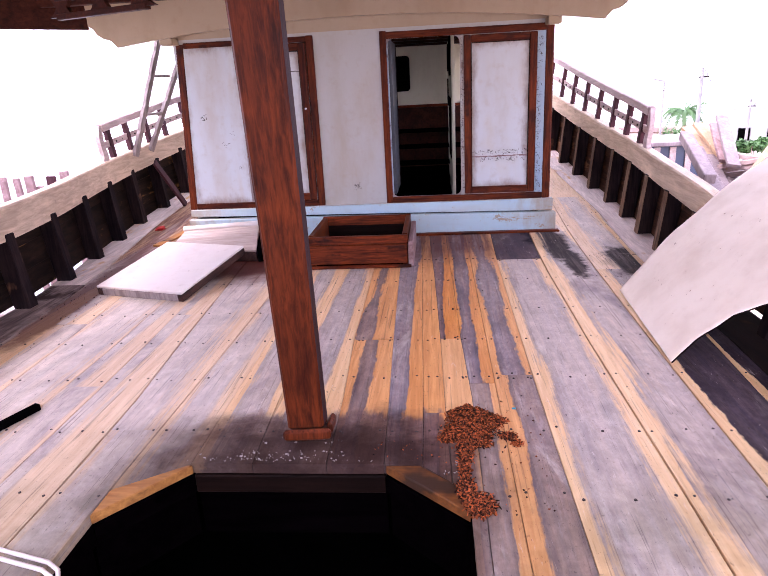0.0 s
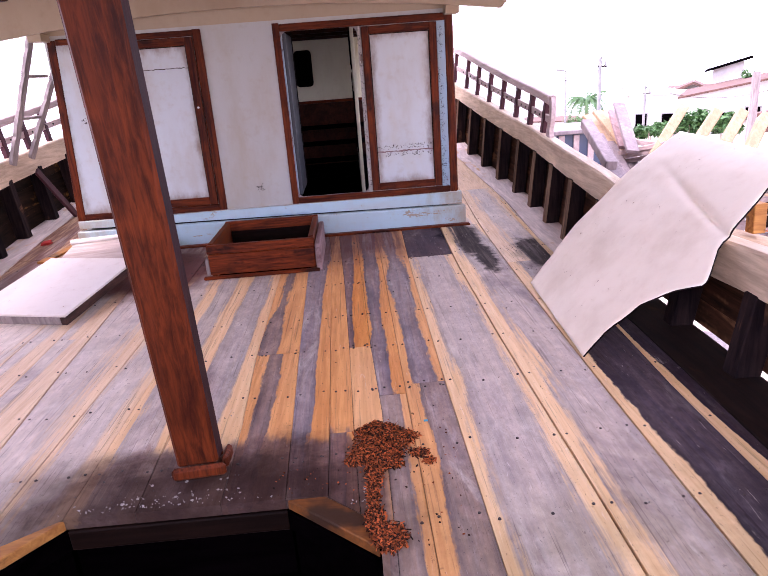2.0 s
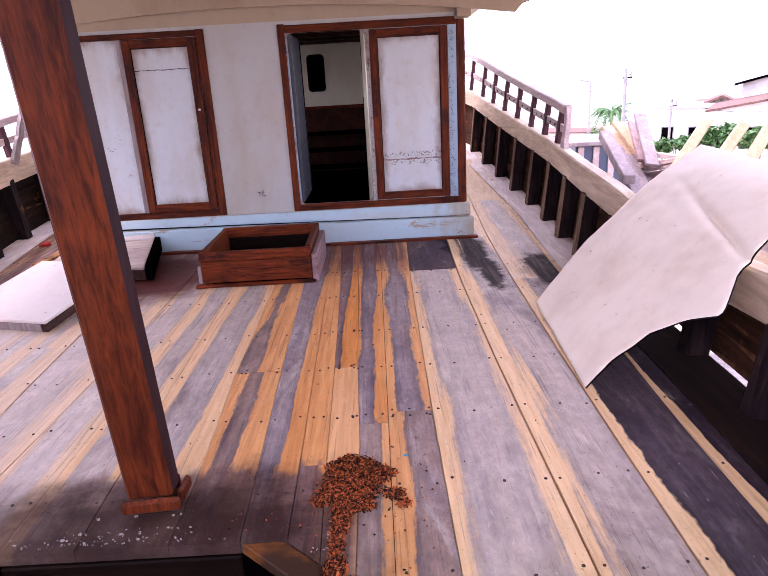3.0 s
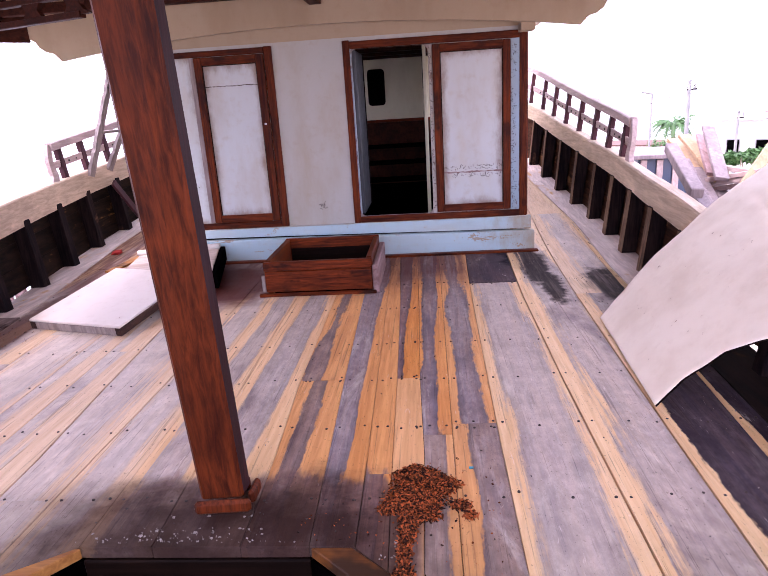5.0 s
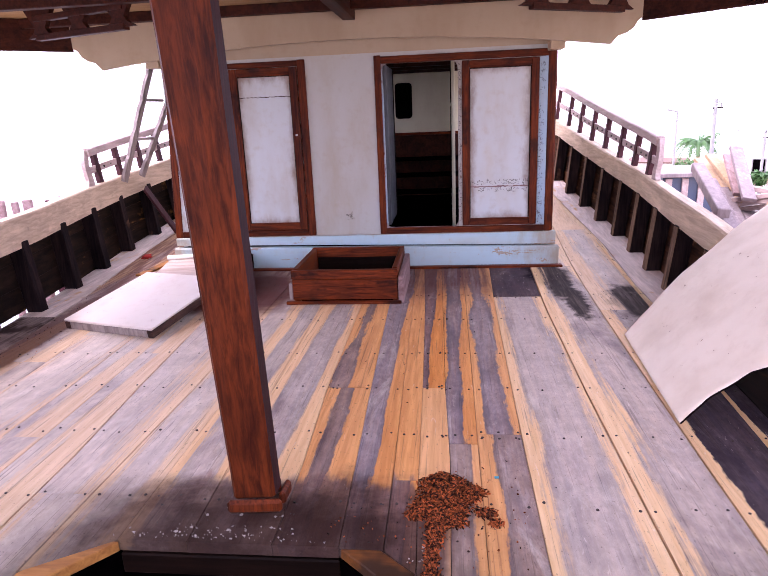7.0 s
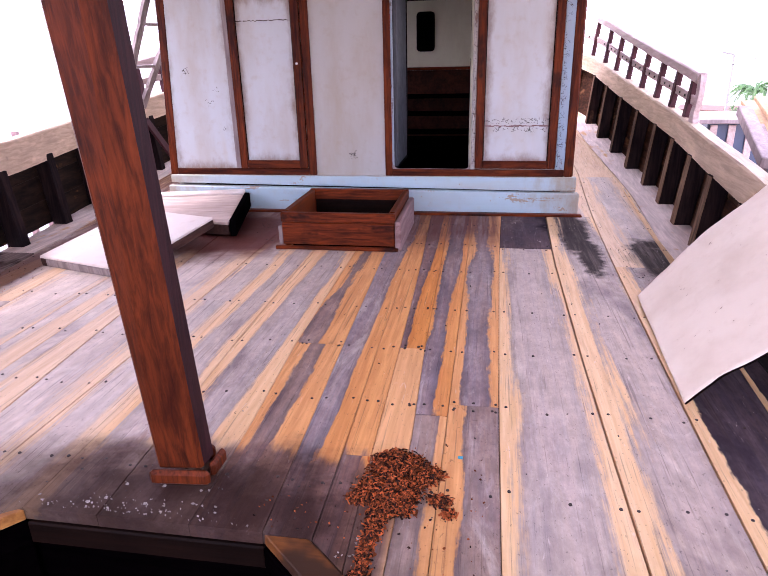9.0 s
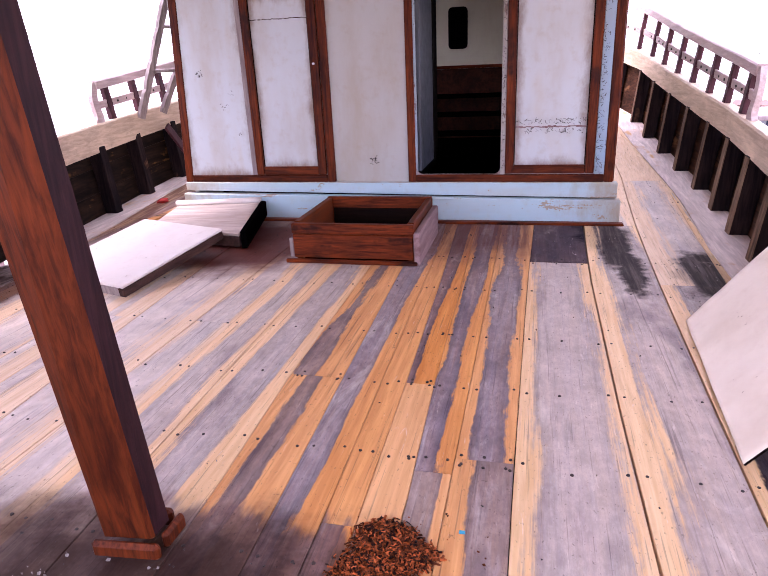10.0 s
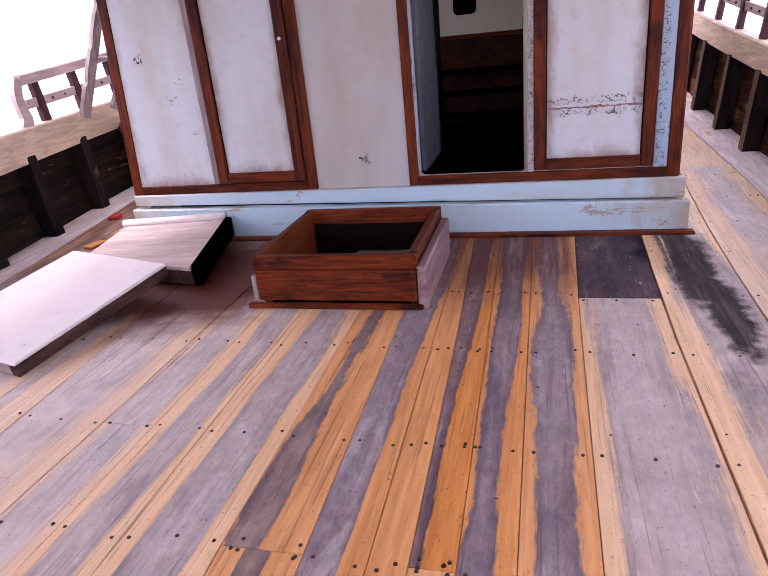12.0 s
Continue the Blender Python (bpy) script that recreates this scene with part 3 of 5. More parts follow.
# ---- hull and bulwarks ----
hull = thing("boat_hull", (-0.55, 5, -3.2), "weathered wooden boat hull standing in the yard", "boat", kind="structure")
for s, nm in ((-1, "port"), (1, "starboard")):
    secs = []
    for y in ALONG:
        x, z = side_x(s, y), deck_z(y)
        secs.append([(x + s * 0.16, y, cap_top(y, s) - 0.1), (x + s * 0.12, y, z - 0.06), (x - s * 0.1, y, z - 0.9), (-0.55 + (x + 0.55) * 0.4, y, -2.4), (-0.55, y, ground_z(0, y) + 0.3)])
    # planking from the deck down, then the strakes of the bulwark one by one
    part("hull_planking", loft([q[1:] for q in secs], closed=False), STRAKE, hull)
    for k in range(3):
        b = bmesh.new()
        ring = []
        for y in ALONG:
            x, z0 = side_x(s, y), deck_z(y) + (0.03 if y < 5.9 else -0.01)
            z1 = cap_top(y, s) - 0.18
            a0, a1 = k / 3, (k + 1) / 3 - 0.004
            h0, h1 = z0 + (z1 - z0) * a0, z0 + (z1 - z0) * a1
            o0, o1 = s * (0.11 + FLARE * a0), s * (0.11 + FLARE * a1)
            t = s * 0.03
            ring.append([(x + o0, y, h0), (x + o1, y, h1), (x + o1 + t, y, h1), (x + o0 + t, y, h0)])
        part("strake", loft(ring), STRAKE if s < 0 else SIDE_STRAKE, hull)
    ring = []
    for y in ALONG:
        x, z0, z1 = side_x(s, y), deck_z(y) + (0.034 if y < 5.9 else -0.02), cap_top(y, s) - 0.1
        ring.append([(x + s * 0.145, y, z0), (x + s * (0.145 + FLARE), y, z1), (x + s * (0.17 + FLARE), y, z1), (x + s * 0.17, y, z0)])
    part("outer_strake", loft(ring), STRAKE, hull)
    # cap rail
    ring = []
    for y in ALONG:
        x, z = side_x(s, y) + s * FLARE, cap_top(y, s)
        d = 0.25 if s < 0 else 0.21
        w = [(-0.03, -d), (-0.034, -0.014), (-0.022, 0.0), (0.058, 0.0), (0.068, -0.012), (0.066, -d)]
        ring.append([(x + s * (a - 0.0), y, z + c) for a, c in w])
    part("cap_rail", loft(ring), CAP, hull, "thick pale weathered timber cap rail")
    # covering board at the deck's edge
    ring = []
    for y in ALONG:
        x, z = side_x(s, y), deck_z(y)
        ring.append([(x - s * 0.2, y, z - 0.05), (x - s * 0.2, y, z + 0.008), (x + s * 0.1, y, z + 0.008), (x + s * 0.1, y, z - 0.05)])
    # starboard after board: shade of sheet and awning is put in its colour
    part("covering_board", loft(ring[:16] if s > 0 else ring[:18]), SHADED_EDGE if s > 0 else PORTWAY, hull, "dark after covering board, shade painted in to starboard")
    part("covering_board", loft(ring[15:] if s > 0 else ring[17:]), WATERWAY, hull, "grey covering board along the deck edge")
    # frames
    y = 0.08 if s < 0 else 0.28
    step = 0.70 if s < 0 else 0.64
    while y < 13.0:
        x, z = side_x(s, y), deck_z(y)
        h = cap_top(y, s) - 0.2 - z
        k = random.uniform(0.9, 1.12)
        b = loft([[(x - s * 0.03, y - 0.05 * k, z), (x - s * 0.03, y + 0.05 * k, z), (x + s * 0.10, y + 0.05 * k, z), (x + s * 0.10, y - 0.05 * k, z)],
                  [(x + s * (FLARE - 0.04), y - 0.045 * k, z + h), (x + s * (FLARE - 0.04), y + 0.045 * k, z + h), (x + s * (FLARE + 0.1), y + 0.045 * k, z + h), (x + s * (FLARE + 0.1), y - 0.045 * k, z + h)]])
        chamfer(b, b.edges[:], 0.006)
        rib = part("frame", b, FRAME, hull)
        # starboard inboard faces lighter: the light on them is put into the colour
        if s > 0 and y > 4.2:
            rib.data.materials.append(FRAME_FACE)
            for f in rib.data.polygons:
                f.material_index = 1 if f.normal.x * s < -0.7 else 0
        y += step

transom = box(-2.95, 2.05, -2.06, -2.0, -0.9, 0.56, 0.01)
part("transom", transom, STRAKE, hull)

# bow rails on the cap
for s in (-1, 1):
    rail = thing("bow_rail", (side_x(s, 6.6) + s * 0.09, 6.6, cap_top(6.6, s)), "pale wooden bow railing with dark posts on the cap rail", "railing")
    y_end = 6.58 if s < 0 else 6.38
    ys = [y_end + 0.37 * k for k in range(16)]

    def rail_p(y, up, s=s, y_end=y_end):
        up *= 1 + 0.10 * max(0.0, y - y_end)
        return Vector((side_x(s, y) + s * (0.085 + 0.12 * up), y, cap_top(y, s) + up))

    ring = []
    for y in ys:
        c = rail_p(y, 0.335)
        ring.append([c + Vector((a, 0, d)) for a, d in ((-0.04, -0.045), (-0.04, 0.025), (-0.03, 0.035), (0.03, 0.035), (0.04, 0.025), (0.04, -0.045))])
    part("top_rail", loft(ring), RAILWOOD, rail)
    ring = []
    for y in ys:
        c = rail_p(y, 0.15)
        ring.append([c + Vector((a, 0, d)) for a, d in ((-0.01, -0.035), (-0.01, 0.035), (0.01, 0.035), (0.01, -0.035))])
    mid = part("mid_rail", loft(ring), RAILWOOD, rail)
    for k in range(10):
        y = y_end + 0.17 + 0.51 * k
        c = rail_p(y, 0.0)
        part("rail_post", beam(c, rail_p(y, 0.30), 0.05, 0.075, (1, 0, 0)), RAILPOST, rail)
        for e in (0.16, 0.33):
            c = rail_p(y + e, 0.15)
            part("bolt", tube([c - Vector((0.02 , 0, 0)), c + Vector((0.02, 0, 0))], 0.011, 8), NAIL, mid)
    # the shaped end post
    secs = []
    for k in range(13):
        f = k / 12
        y = y_end + 0.01 - 0.07 * math.sin(math.pi * min(1.0, f * 1.15)) - 0.10 * f ** 3
        c = rail_p(y, 0.355 * (1 - f))
        w = 0.04 + 0.02 * f ** 4
        secs.append([c + Vector((a, d, 0)) for a, d in ((-0.022, -w), (0.022, -w), (0.022, w), (-0.022, w))])
    b = loft(secs)
    part("end_post", b, RAILWOOD, rail)

# ---- deck ----
HX0, HX1, HY0, HY1 = -1.16, 0.27, 0.85, 2.228


def hatch_start(x):
    """Where the deck begins ahead of the hatch."""
    if x <= HX0 or x >= HX1:
        return None
    return min(HY1, 2.05 + (x - HX0) * 1.12, 2.06 + (HX1 - x) * 0.9)


deck = thing("floor", (0, 0, 0), "worn boat deck of grey-painted planks with bare orange wood showing", "deck", kind="structure")
# beams under the planks, and a dark lining to close the deck from below
b = box(-2.7, HX0 - 0.03, -1.9, 6.0, -0.12, -0.055, 0)
box(HX1 + 0.03, 1.9, -1.9, 6.0, -0.12, -0.055, 0, b)
box(HX0 - 0.03, HX1 + 0.03, HY1 + 0.05, 6.0, -0.12, -0.055, 0, b)
box(HX0 - 0.03, HX1 + 0.03, -1.9, HY0 - 0.05, -0.12, -0.055, 0, b)
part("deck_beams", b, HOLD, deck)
secs = [[(left_x(y) - 0.1, y, deck_z(y) - 0.06), (right_x(y) + 0.1, y, deck_z(y) - 0.06)] for y in [6.0 + 0.4 * k for k in range(21)]]
part("fore_deck_lining", loft(secs, closed=False), HOLD, deck)


def plank(xl, xr, y0l, y0r, y1, colour):
    """One plank; xl, xr are functions of y, the ends may be cut askew."""
    gl, gr = (0.004 if f in OPEN_SEAMS else 0.0013 for f in (xl, xr))
    c, th = 0.0016, 0.045
    ys = [None] + [y for y in np.arange(math.ceil((max(y0l, y0r) + 0.05) / 0.7) * 0.7, y1 - 0.05, 0.7)] + [y1 - 0.001]
    cx, cy = (xl(y1) + xr(y1)) / 2, y1
    rings = []
    for y in ys:
        yl, yr = (y0l + 0.001, y0r + 0.001) if y is None else (y, y)
        l, r = xl(yl) + gl, xr(yr) - gr
        zl, zr = deck_z(yl), deck_z(yr)
        rings.append([(l - cx, yl - cy, zl - th), (l - cx, yl - cy, zl - c), (l + c - cx, yl - cy, zl), (r - c - cx, yr - cy, zr), (r - cx, yr - cy, zr - c), (r - cx, yr - cy, zr - th)])
    me = bpy.data.meshes.new("plank")
    bb = loft(rings)
    bmesh.ops.recalc_face_normals(bb, faces=bb.faces)
    bb.to_mesh(me)
    bb.free()
    me.materials.append(DECK)
    ob = new("plank", me)
    ob.parent = deck
    ob.location = (cx, cy, random.uniform(-0.0015, 0.0015))
    hw = (xr(y1 - 0.3) - xl(y1 - 0.3)) / 2
    bare, off, tone = colour
    ob.color = (hw, (bare + 0.5) / 3, (off + 1) / 2, (tone + 1) / 2)
    return ob


def const(x):
    return lambda y: x


# seams from side to side, and on each strip the butts with: bareness, side, paleness
outer_l = lambda y: left_x(y) + 0.2
outer_r = lambda y: right_x(y) - 0.2
seam_a = curve([(-2, 1.36), (2.1, 1.375), (3.1, 1.385), (4.2, 1.41), (5.0, 1.43), (6.2, 1.47), (7.2, 1.51), (8, 1.54), (9, 1.48), (11, 1.15), (14, -0.4)])
seam_b = curve([(-2, 1.62), (2.0, 1.67), (2.9, 1.69), (4.9, 1.80), (6.2, 1.86), (7.6, 1.9), (9, 1.78), (11, 1.28), (14, -0.35)])
seam_c = curve([(-2, 1.06), (1.8, 1.065), (3.4, 1.042), (5.0, 1.045), (6.2, 1.08), (14, 1.10)])
seam_d = curve([(-2, 0.655), (3, 0.652), (5, 0.672), (6.2, 0.70)])
seam_e = const(0.45)
seam_f = curve([(-2, 0.335), (2.8, 0.325), (3.5, 0.30), (4.5, 0.283), (6.2, 0.25)])
seam_g = curve([(-2, 0.216), (2.0, 0.214), (2.7, 0.192), (3.4, 0.18), (4.8, 0.142), (6.3, 0.082)])
seam_h = curve([(-2, 0.10), (2.4, 0.092), (3.9, 0.06), (5.6, 0.025), (6.2, -0.01)])
seam_i = curve([(-2, -0.05), (2.4, -0.068), (3.1, -0.10), (3.8, -0.118), (5, -0.15), (6.2, -0.17)])
seam_j = curve([(-2, -0.30), (2.5, -0.31), (3.0, -0.325), (3.5, -0.355), (4.4, -0.365), (6.2, -0.39)])
seam_k = curve([(-2, -0.61), (2.3, -0.625), (3.4, -0.665), (4.4, -0.68), (6.2, -0.69)])
seam_l = curve([(-2, -0.88), (2.3, -0.89), (6.2, -0.90)])
seam_m = curve([(-2, -1.159), (2.05, -1.159), (2.9, -1.14), (3.8, -1.115), (6.2, -1.12)])
seam_n = curve([(-2, -1.36), (2.2, -1.38), (2.9, -1.405), (3.45, -1.455), (4.0, -1.49), (5, -1.56), (6.2, -1.63)])
seam_o = curve([(-2, -1.64), (2.2, -1.65), (3.5, -1.68), (6.2, -1.80)])
seam_p = curve([(-2, -1.87), (3.5, -1.885), (6.2, -1.98)])
seam_q = curve([(-2, -2.14), (3.2, -2.23), (4.3, -2.31), (6.2, -2.42)])
seam_r = curve([(-2, -2.35), (3.2, -2.44), (3.8, -2.51), (6.2, -2.68)])
STRIPS = [
    (outer_l, seam_r, [(-2, 3.1, 0.3, 0.1, 0.7), (3.1, 6.2, 0.3, 0.4, 0.7)]),
    (seam_r, seam_q, [(-2, 3.9, 0.22, 0.3, 1.0), (3.9, 6.2, 0.12, 0.2, 1.0)]),
    (seam_q, seam_p, [(-2, 4.4, 0.05, 0.1, 1.0), (4.4, 6.2, 0.15, 0.1, 1.0)]),
    (seam_p, seam_o, [(-2, 2.95, 0.25, 0.1, 1.0), (2.95, 6.2, 0.1, 0.0, 1.0)]),
    (seam_o, seam_n, [(-2, 4.05, 0.36, -0.42, 1.0), (4.05, 6.2, 0.3, -0.3, 0.95)]),
    (seam_n, seam_m, [(-2, 2.5, 0.1, 0.1, 1.0), (2.5, 6.2, 0.12, -0.2, 0.92)]),
    (seam_m, seam_l, [(0, 4.05, 0.28, -0.2, 0.9), (4.05, 6.2, 0.3, 0.1, 0.8)]),
    (seam_l, seam_k, [(0, 6.2, 0.34, 0.26, 0.74)]),
    (seam_k, seam_j, [(0, 6.2, 0.44, 0.16, 0.58)]),
    (seam_j, seam_i, [(0, 3.54, 0.6, -0.05, 0.25), (3.54, 6.2, 0.64, -0.06, 0.25)]),
    (seam_i, seam_h, [(0, 6.2, -0.15, -0.2, 0.2)]),
    (seam_h, seam_g, [(0, 2.65, 0.45, -0.4, 0.1), (2.65, 6.2, 1.35, 0.0, 0.22)]),
    (seam_g, seam_f, [(0, 2.5, 0.35, 0.2, 0.3), (2.5, 3.54, 1.9, 0.0, 0.35), (3.54, 6.2, 0.26, -0.3, -0.05)]),
    (const(0.275), seam_f, [(-2, 1.93, 0.6, 0.5, 0.4)]),
    (seam_f, seam_e, [(-2, 2.95, 0.2, -0.3, 0.3), (2.95, 6.2, 0.42, -0.04, 0.15)]),
    (seam_e, seam_d, [(-2, 3.04, 0.3, 0.32, 0.28), (3.04, 6.2, 0.52, -0.24, 0.25)]),
    (seam_d, seam_c, [(-2, 5.27, 0.26, -0.04, 0.7), (5.27, 6.2, -0.3, 0.0, -0.8)]),
    (seam_c, seam_a, [(-2, 6.2, 0.3, 0.04, 0.66), (6.2, 9.4, 0.3, 0.0, 0.9), (9.4, 12, 0.3, 0, 0.9)]),
    # aft runs dark: dirt, plus shade of sheet and awning painted in
    (seam_a, seam_b, [(-2, 3.6, 0.02, 0.2, -0.85), (3.6, 4.9, 0.3, 0.15, 0.6), (4.9, 7.6, 0.4, 0.1, 0.95), (7.6, 12, 0.35, 0.0, 0.95)]),
    (seam_b, outer_r, [(-2, 4.2, -0.3, 0.0, -1.0), (4.2, 7.2, 0.7, 0.0, 0.75), (7.2, 12, 0.4, 0.0, 0.9)]),
]
OPEN_SEAMS = (seam_a, seam_c, seam_n)
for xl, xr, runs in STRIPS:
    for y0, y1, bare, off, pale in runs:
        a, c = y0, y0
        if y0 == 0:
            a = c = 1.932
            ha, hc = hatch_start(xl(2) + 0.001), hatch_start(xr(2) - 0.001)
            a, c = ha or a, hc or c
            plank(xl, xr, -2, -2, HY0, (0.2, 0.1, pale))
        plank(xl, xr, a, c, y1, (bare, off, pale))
# fore deck on the far side of the house
for k in range(3):
    f0 = lambda y, k=k: left_x(y) + 0.2 + 0.3 * k
    f1 = lambda y, k=k: left_x(y) + 0.2 + 0.3 * (k + 1)
    plank(f0, f1, 6.2, 6.2, 9.4, (0.4, 0.1, 0.85))

# nail heads in rows over the beams
b = bmesh.new()
rows = [1.45, 2.03, 2.50, 3.03, 3.54, 4.05, 4.72, 5.32, 5.88]
for xl, xr, runs in STRIPS:
    for y in rows + [6.4, 6.9, 7.4]:
        l, r = xl(y), xr(y)
        if y > 6.2 and l < 1.0:
            continue
        h = hatch_start((l + r) / 2)
        for x in ((l + 0.028, r - 0.028) if r - l < 0.25 else (l + 0.03, (l + r) / 2 + random.uniform(-0.04, 0.04), r - 0.03)):
            yy = y + random.uniform(-0.022, 0.022)
            if h and yy < h + 0.03:
                continue
            ret = bmesh.ops.create_cone(b, cap_ends=True, segments=7, radius1=0.0068, radius2=0.0054, depth=0.004, matrix=Matrix.Translation((x + random.uniform(-0.006, 0.006), yy, deck_z(yy) + 0.0012)))
for y, xs in ((3.53, (-0.3, -0.13, 0.2, 0.28)), (3.06, (0.47, 0.55, 0.64)), (5.24, (0.7, 0.85, 1.01)), (3.57, (-0.3, -0.13, 0.2, 0.28)), (3.0, (0.47, 0.55, 0.64))):
    for x in xs:
        bmesh.ops.create_cone(b, cap_ends=True, segments=7, radius1=0.0068, radius2=0.0054, depth=0.004, matrix=Matrix.Translation((x, y, 0.0012)))
part("nail_heads", b, NAIL, deck, "rows of rusted iron nail heads")
tagged(bpy.data.objects["nail_heads"], kind="stuff")

# ---- the hatch ----
hatch = thing("hatch_opening", (-0.45, 1.5, -0.3), "open deck hatch with stained timber coaming over a dark hold", "hatch", kind="structure")
ring = [(HX0, HY0), (HX0, 1.895), (-0.881, HY1), (-0.062, HY1), (HX1, 1.93), (HX1, HY0)]
for i, (p, q) in enumerate(zip(ring, ring[1:] + ring[:1])):
    d = Vector((q[0] - p[0], q[1] - p[1], 0)).normalized()
    nrm = Vector((-d.y, d.x, 0))
    a, c = Vector((*p, 0)), Vector((*q, 0))
    lip = GRIME_SHADE if i == 2 else HOLD
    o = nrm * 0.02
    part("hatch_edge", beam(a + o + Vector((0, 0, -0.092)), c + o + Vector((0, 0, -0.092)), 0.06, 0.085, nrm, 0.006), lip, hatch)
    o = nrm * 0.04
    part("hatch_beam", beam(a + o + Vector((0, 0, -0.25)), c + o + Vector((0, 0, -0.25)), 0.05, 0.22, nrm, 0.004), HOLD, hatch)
for quad in ([(HX0, 1.895), (HX0, 2.048), (-1.003, 2.226), (-0.881, 2.226)], [(HX1, 1.93), (-0.062, 2.226), (0.082, 2.226), (HX1, 2.058)]):
    b = bmesh.new()
    lo = [b.verts.new((x, y, -0.045)) for x, y in quad]
    hi = [b.verts.new((x, y, -0.002)) for x, y in quad]
    b.faces.new(lo)
    b.faces.new(hi)
    for k in range(4):
        b.faces.new((lo[k], lo[(k + 1) % 4], hi[(k + 1) % 4], hi[k]))
    chamfer(b, b.edges[:], 0.004)
    part("corner_board", b, ORANGE if quad[0][0] < -1 else EDGEWOOD, hatch, "bare orange corner board")
# hold box: its darkness is painted in with the near-black material
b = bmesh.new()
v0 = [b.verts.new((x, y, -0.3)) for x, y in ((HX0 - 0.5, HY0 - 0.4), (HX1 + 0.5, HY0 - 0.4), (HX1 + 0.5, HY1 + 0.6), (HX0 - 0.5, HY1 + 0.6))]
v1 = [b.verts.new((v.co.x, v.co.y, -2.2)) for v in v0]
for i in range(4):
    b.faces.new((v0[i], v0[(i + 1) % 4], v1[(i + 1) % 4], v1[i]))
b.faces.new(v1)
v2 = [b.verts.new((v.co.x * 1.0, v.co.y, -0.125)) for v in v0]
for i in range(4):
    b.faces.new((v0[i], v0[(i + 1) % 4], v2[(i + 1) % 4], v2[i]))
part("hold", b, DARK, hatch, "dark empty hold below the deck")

# ---- the house ----
house = thing("wheelhouse", (-0.55, 6.32, 0.0), "white painted wooden wheelhouse with brown trim and cream fascia", "cabin")
X0, X1, YF = -2.37, 1.28, 6.32
BACK = 9.6
# stepped pale blue base
b = plate([(-2.42, 0.0), (1.35, 0.0), (1.35, 0.2), (-2.42, 0.24)], 6.25, 6.33)
chamfer(b, b.edges[:], 0.008)
part("base_board", b, BLUE, house, "pale blue base board with flaking paint")
b = plate([(-2.40, 0.262), (1.32, 0.212), (1.32, 0.335), (-2.40, 0.335)], 6.275, 6.335)
chamfer(b, b.edges[:], 0.006)
part("upper_base_board", b, BLUE, house, "pale blue base board")
part("batten", box(-2.3, 1.38, 6.18, 6.249, 0.002, 0.03, 0.008), BOXWOOD, house, "dark broken batten along the foot of the house")
# front wall round the doorway
b = plate([(-2.40, 0.335), (-0.27, 0.335), (-0.27, 2.35), (-2.29, 2.35)], YF, YF + 0.05)
box(0.44, X1, YF, YF + 0.05, 0.335, 2.35, 0, b)
box(-0.27, 0.44, YF, YF + 0.05, 1.895, 2.35, 0, b)
box(-0.27, 0.44, YF, YF + 0.05, 0.335, 0.39, 0, b)
part("front_wall", b, WALL, house)


def side_wall(x, s):
    """A side wall with two windows through it."""
    b = box(x - 0.02, x + 0.02, YF + 0.05, BACK, 0.0, 0.98, 0)
    box(x - 0.02, x + 0.02, YF + 0.05, BACK, 1.9, 2.4, 0, b)
    for y0, y1 in ((YF + 0.05, 6.75), (7.75, 7.95), (9.3, BACK)):
        box(x - 0.02, x + 0.02, y0, y1, 0.98, 1.9, 0, b)
    return b


part("side_wall", side_wall(X0 + 0.02, -1), WALL, house)
part("side_wall", side_wall(X1 - 0.02, 1), WALL, house)
part("corner_trim", box(X1, X1 + 0.012, YF + 0.002, YF + 0.08, 0.34, 1.93, 0.002), TRIM, house)
part("back_wall", box(X0, X1, BACK, BACK + 0.05, 0, 2.4, 0), CABIN_IN, house)
b = bmesh.new()
secs = []
for k in range(13):
    x = -2.95 + (1.85 + 2.95) * k / 12
    z = 2.42 - 0.03 * (x + 0.55) ** 2
    secs.append([(x, 6.12, z), (x, BACK + 0.3, z), (x, BACK + 0.3, z + 0.05), (x, 6.12, z + 0.05)])
part("house_roof", loft(secs), CREAM, house)
# fascia with arched foot and cut ends
out = []
for k in range(17):
    x = -2.79 + (1.68 + 2.79) * k / 16
    out.append((x, 2.09 - 0.03 * (x + 0.55) ** 2))
arc = [(1.70 + 0.19 * math.sin(a), 2.13 - 0.13 * math.cos(a) + 0.0) for a in (0.2, 0.6, 1.0, 1.4)]
arc_l = [(-2.81 - 0.19 * math.sin(a), 2.13 - 0.13 * math.cos(a)) for a in (1.4, 1.0, 0.6, 0.2)]
out = out + arc + [(1.93, 2.14), (1.95, 2.36), (-3.07, 2.36), (-3.05, 2.14)] + arc_l
# added cream strip: the roof's warm bounce on the wall top, as colour
part("upper_wall", box(X0, X1, 6.3165, 6.3195, 1.99, 2.32, 0), CREAM, house)
part("fascia", plate(out, 6.08, 6.12), CREAM, house, "cream cambered fascia with scroll-cut ends")
b = box(-2.40, -2.28, 6.13, 6.3, 1.94, 2.0, 0.004)
part("fascia_block", b, CREAM, house)
part("fascia_block", box(1.2, 1.32, 6.13, 6.3, 1.93, 2.0, 0.004), CREAM, house)


def trim(name, x0, x1, z0, z1, y=6.30, material=TRIM, parent=house, deep=0.03):
    return part(name, box(x0, x1, y, y + deep, z0, z1, 0.005), material, parent)


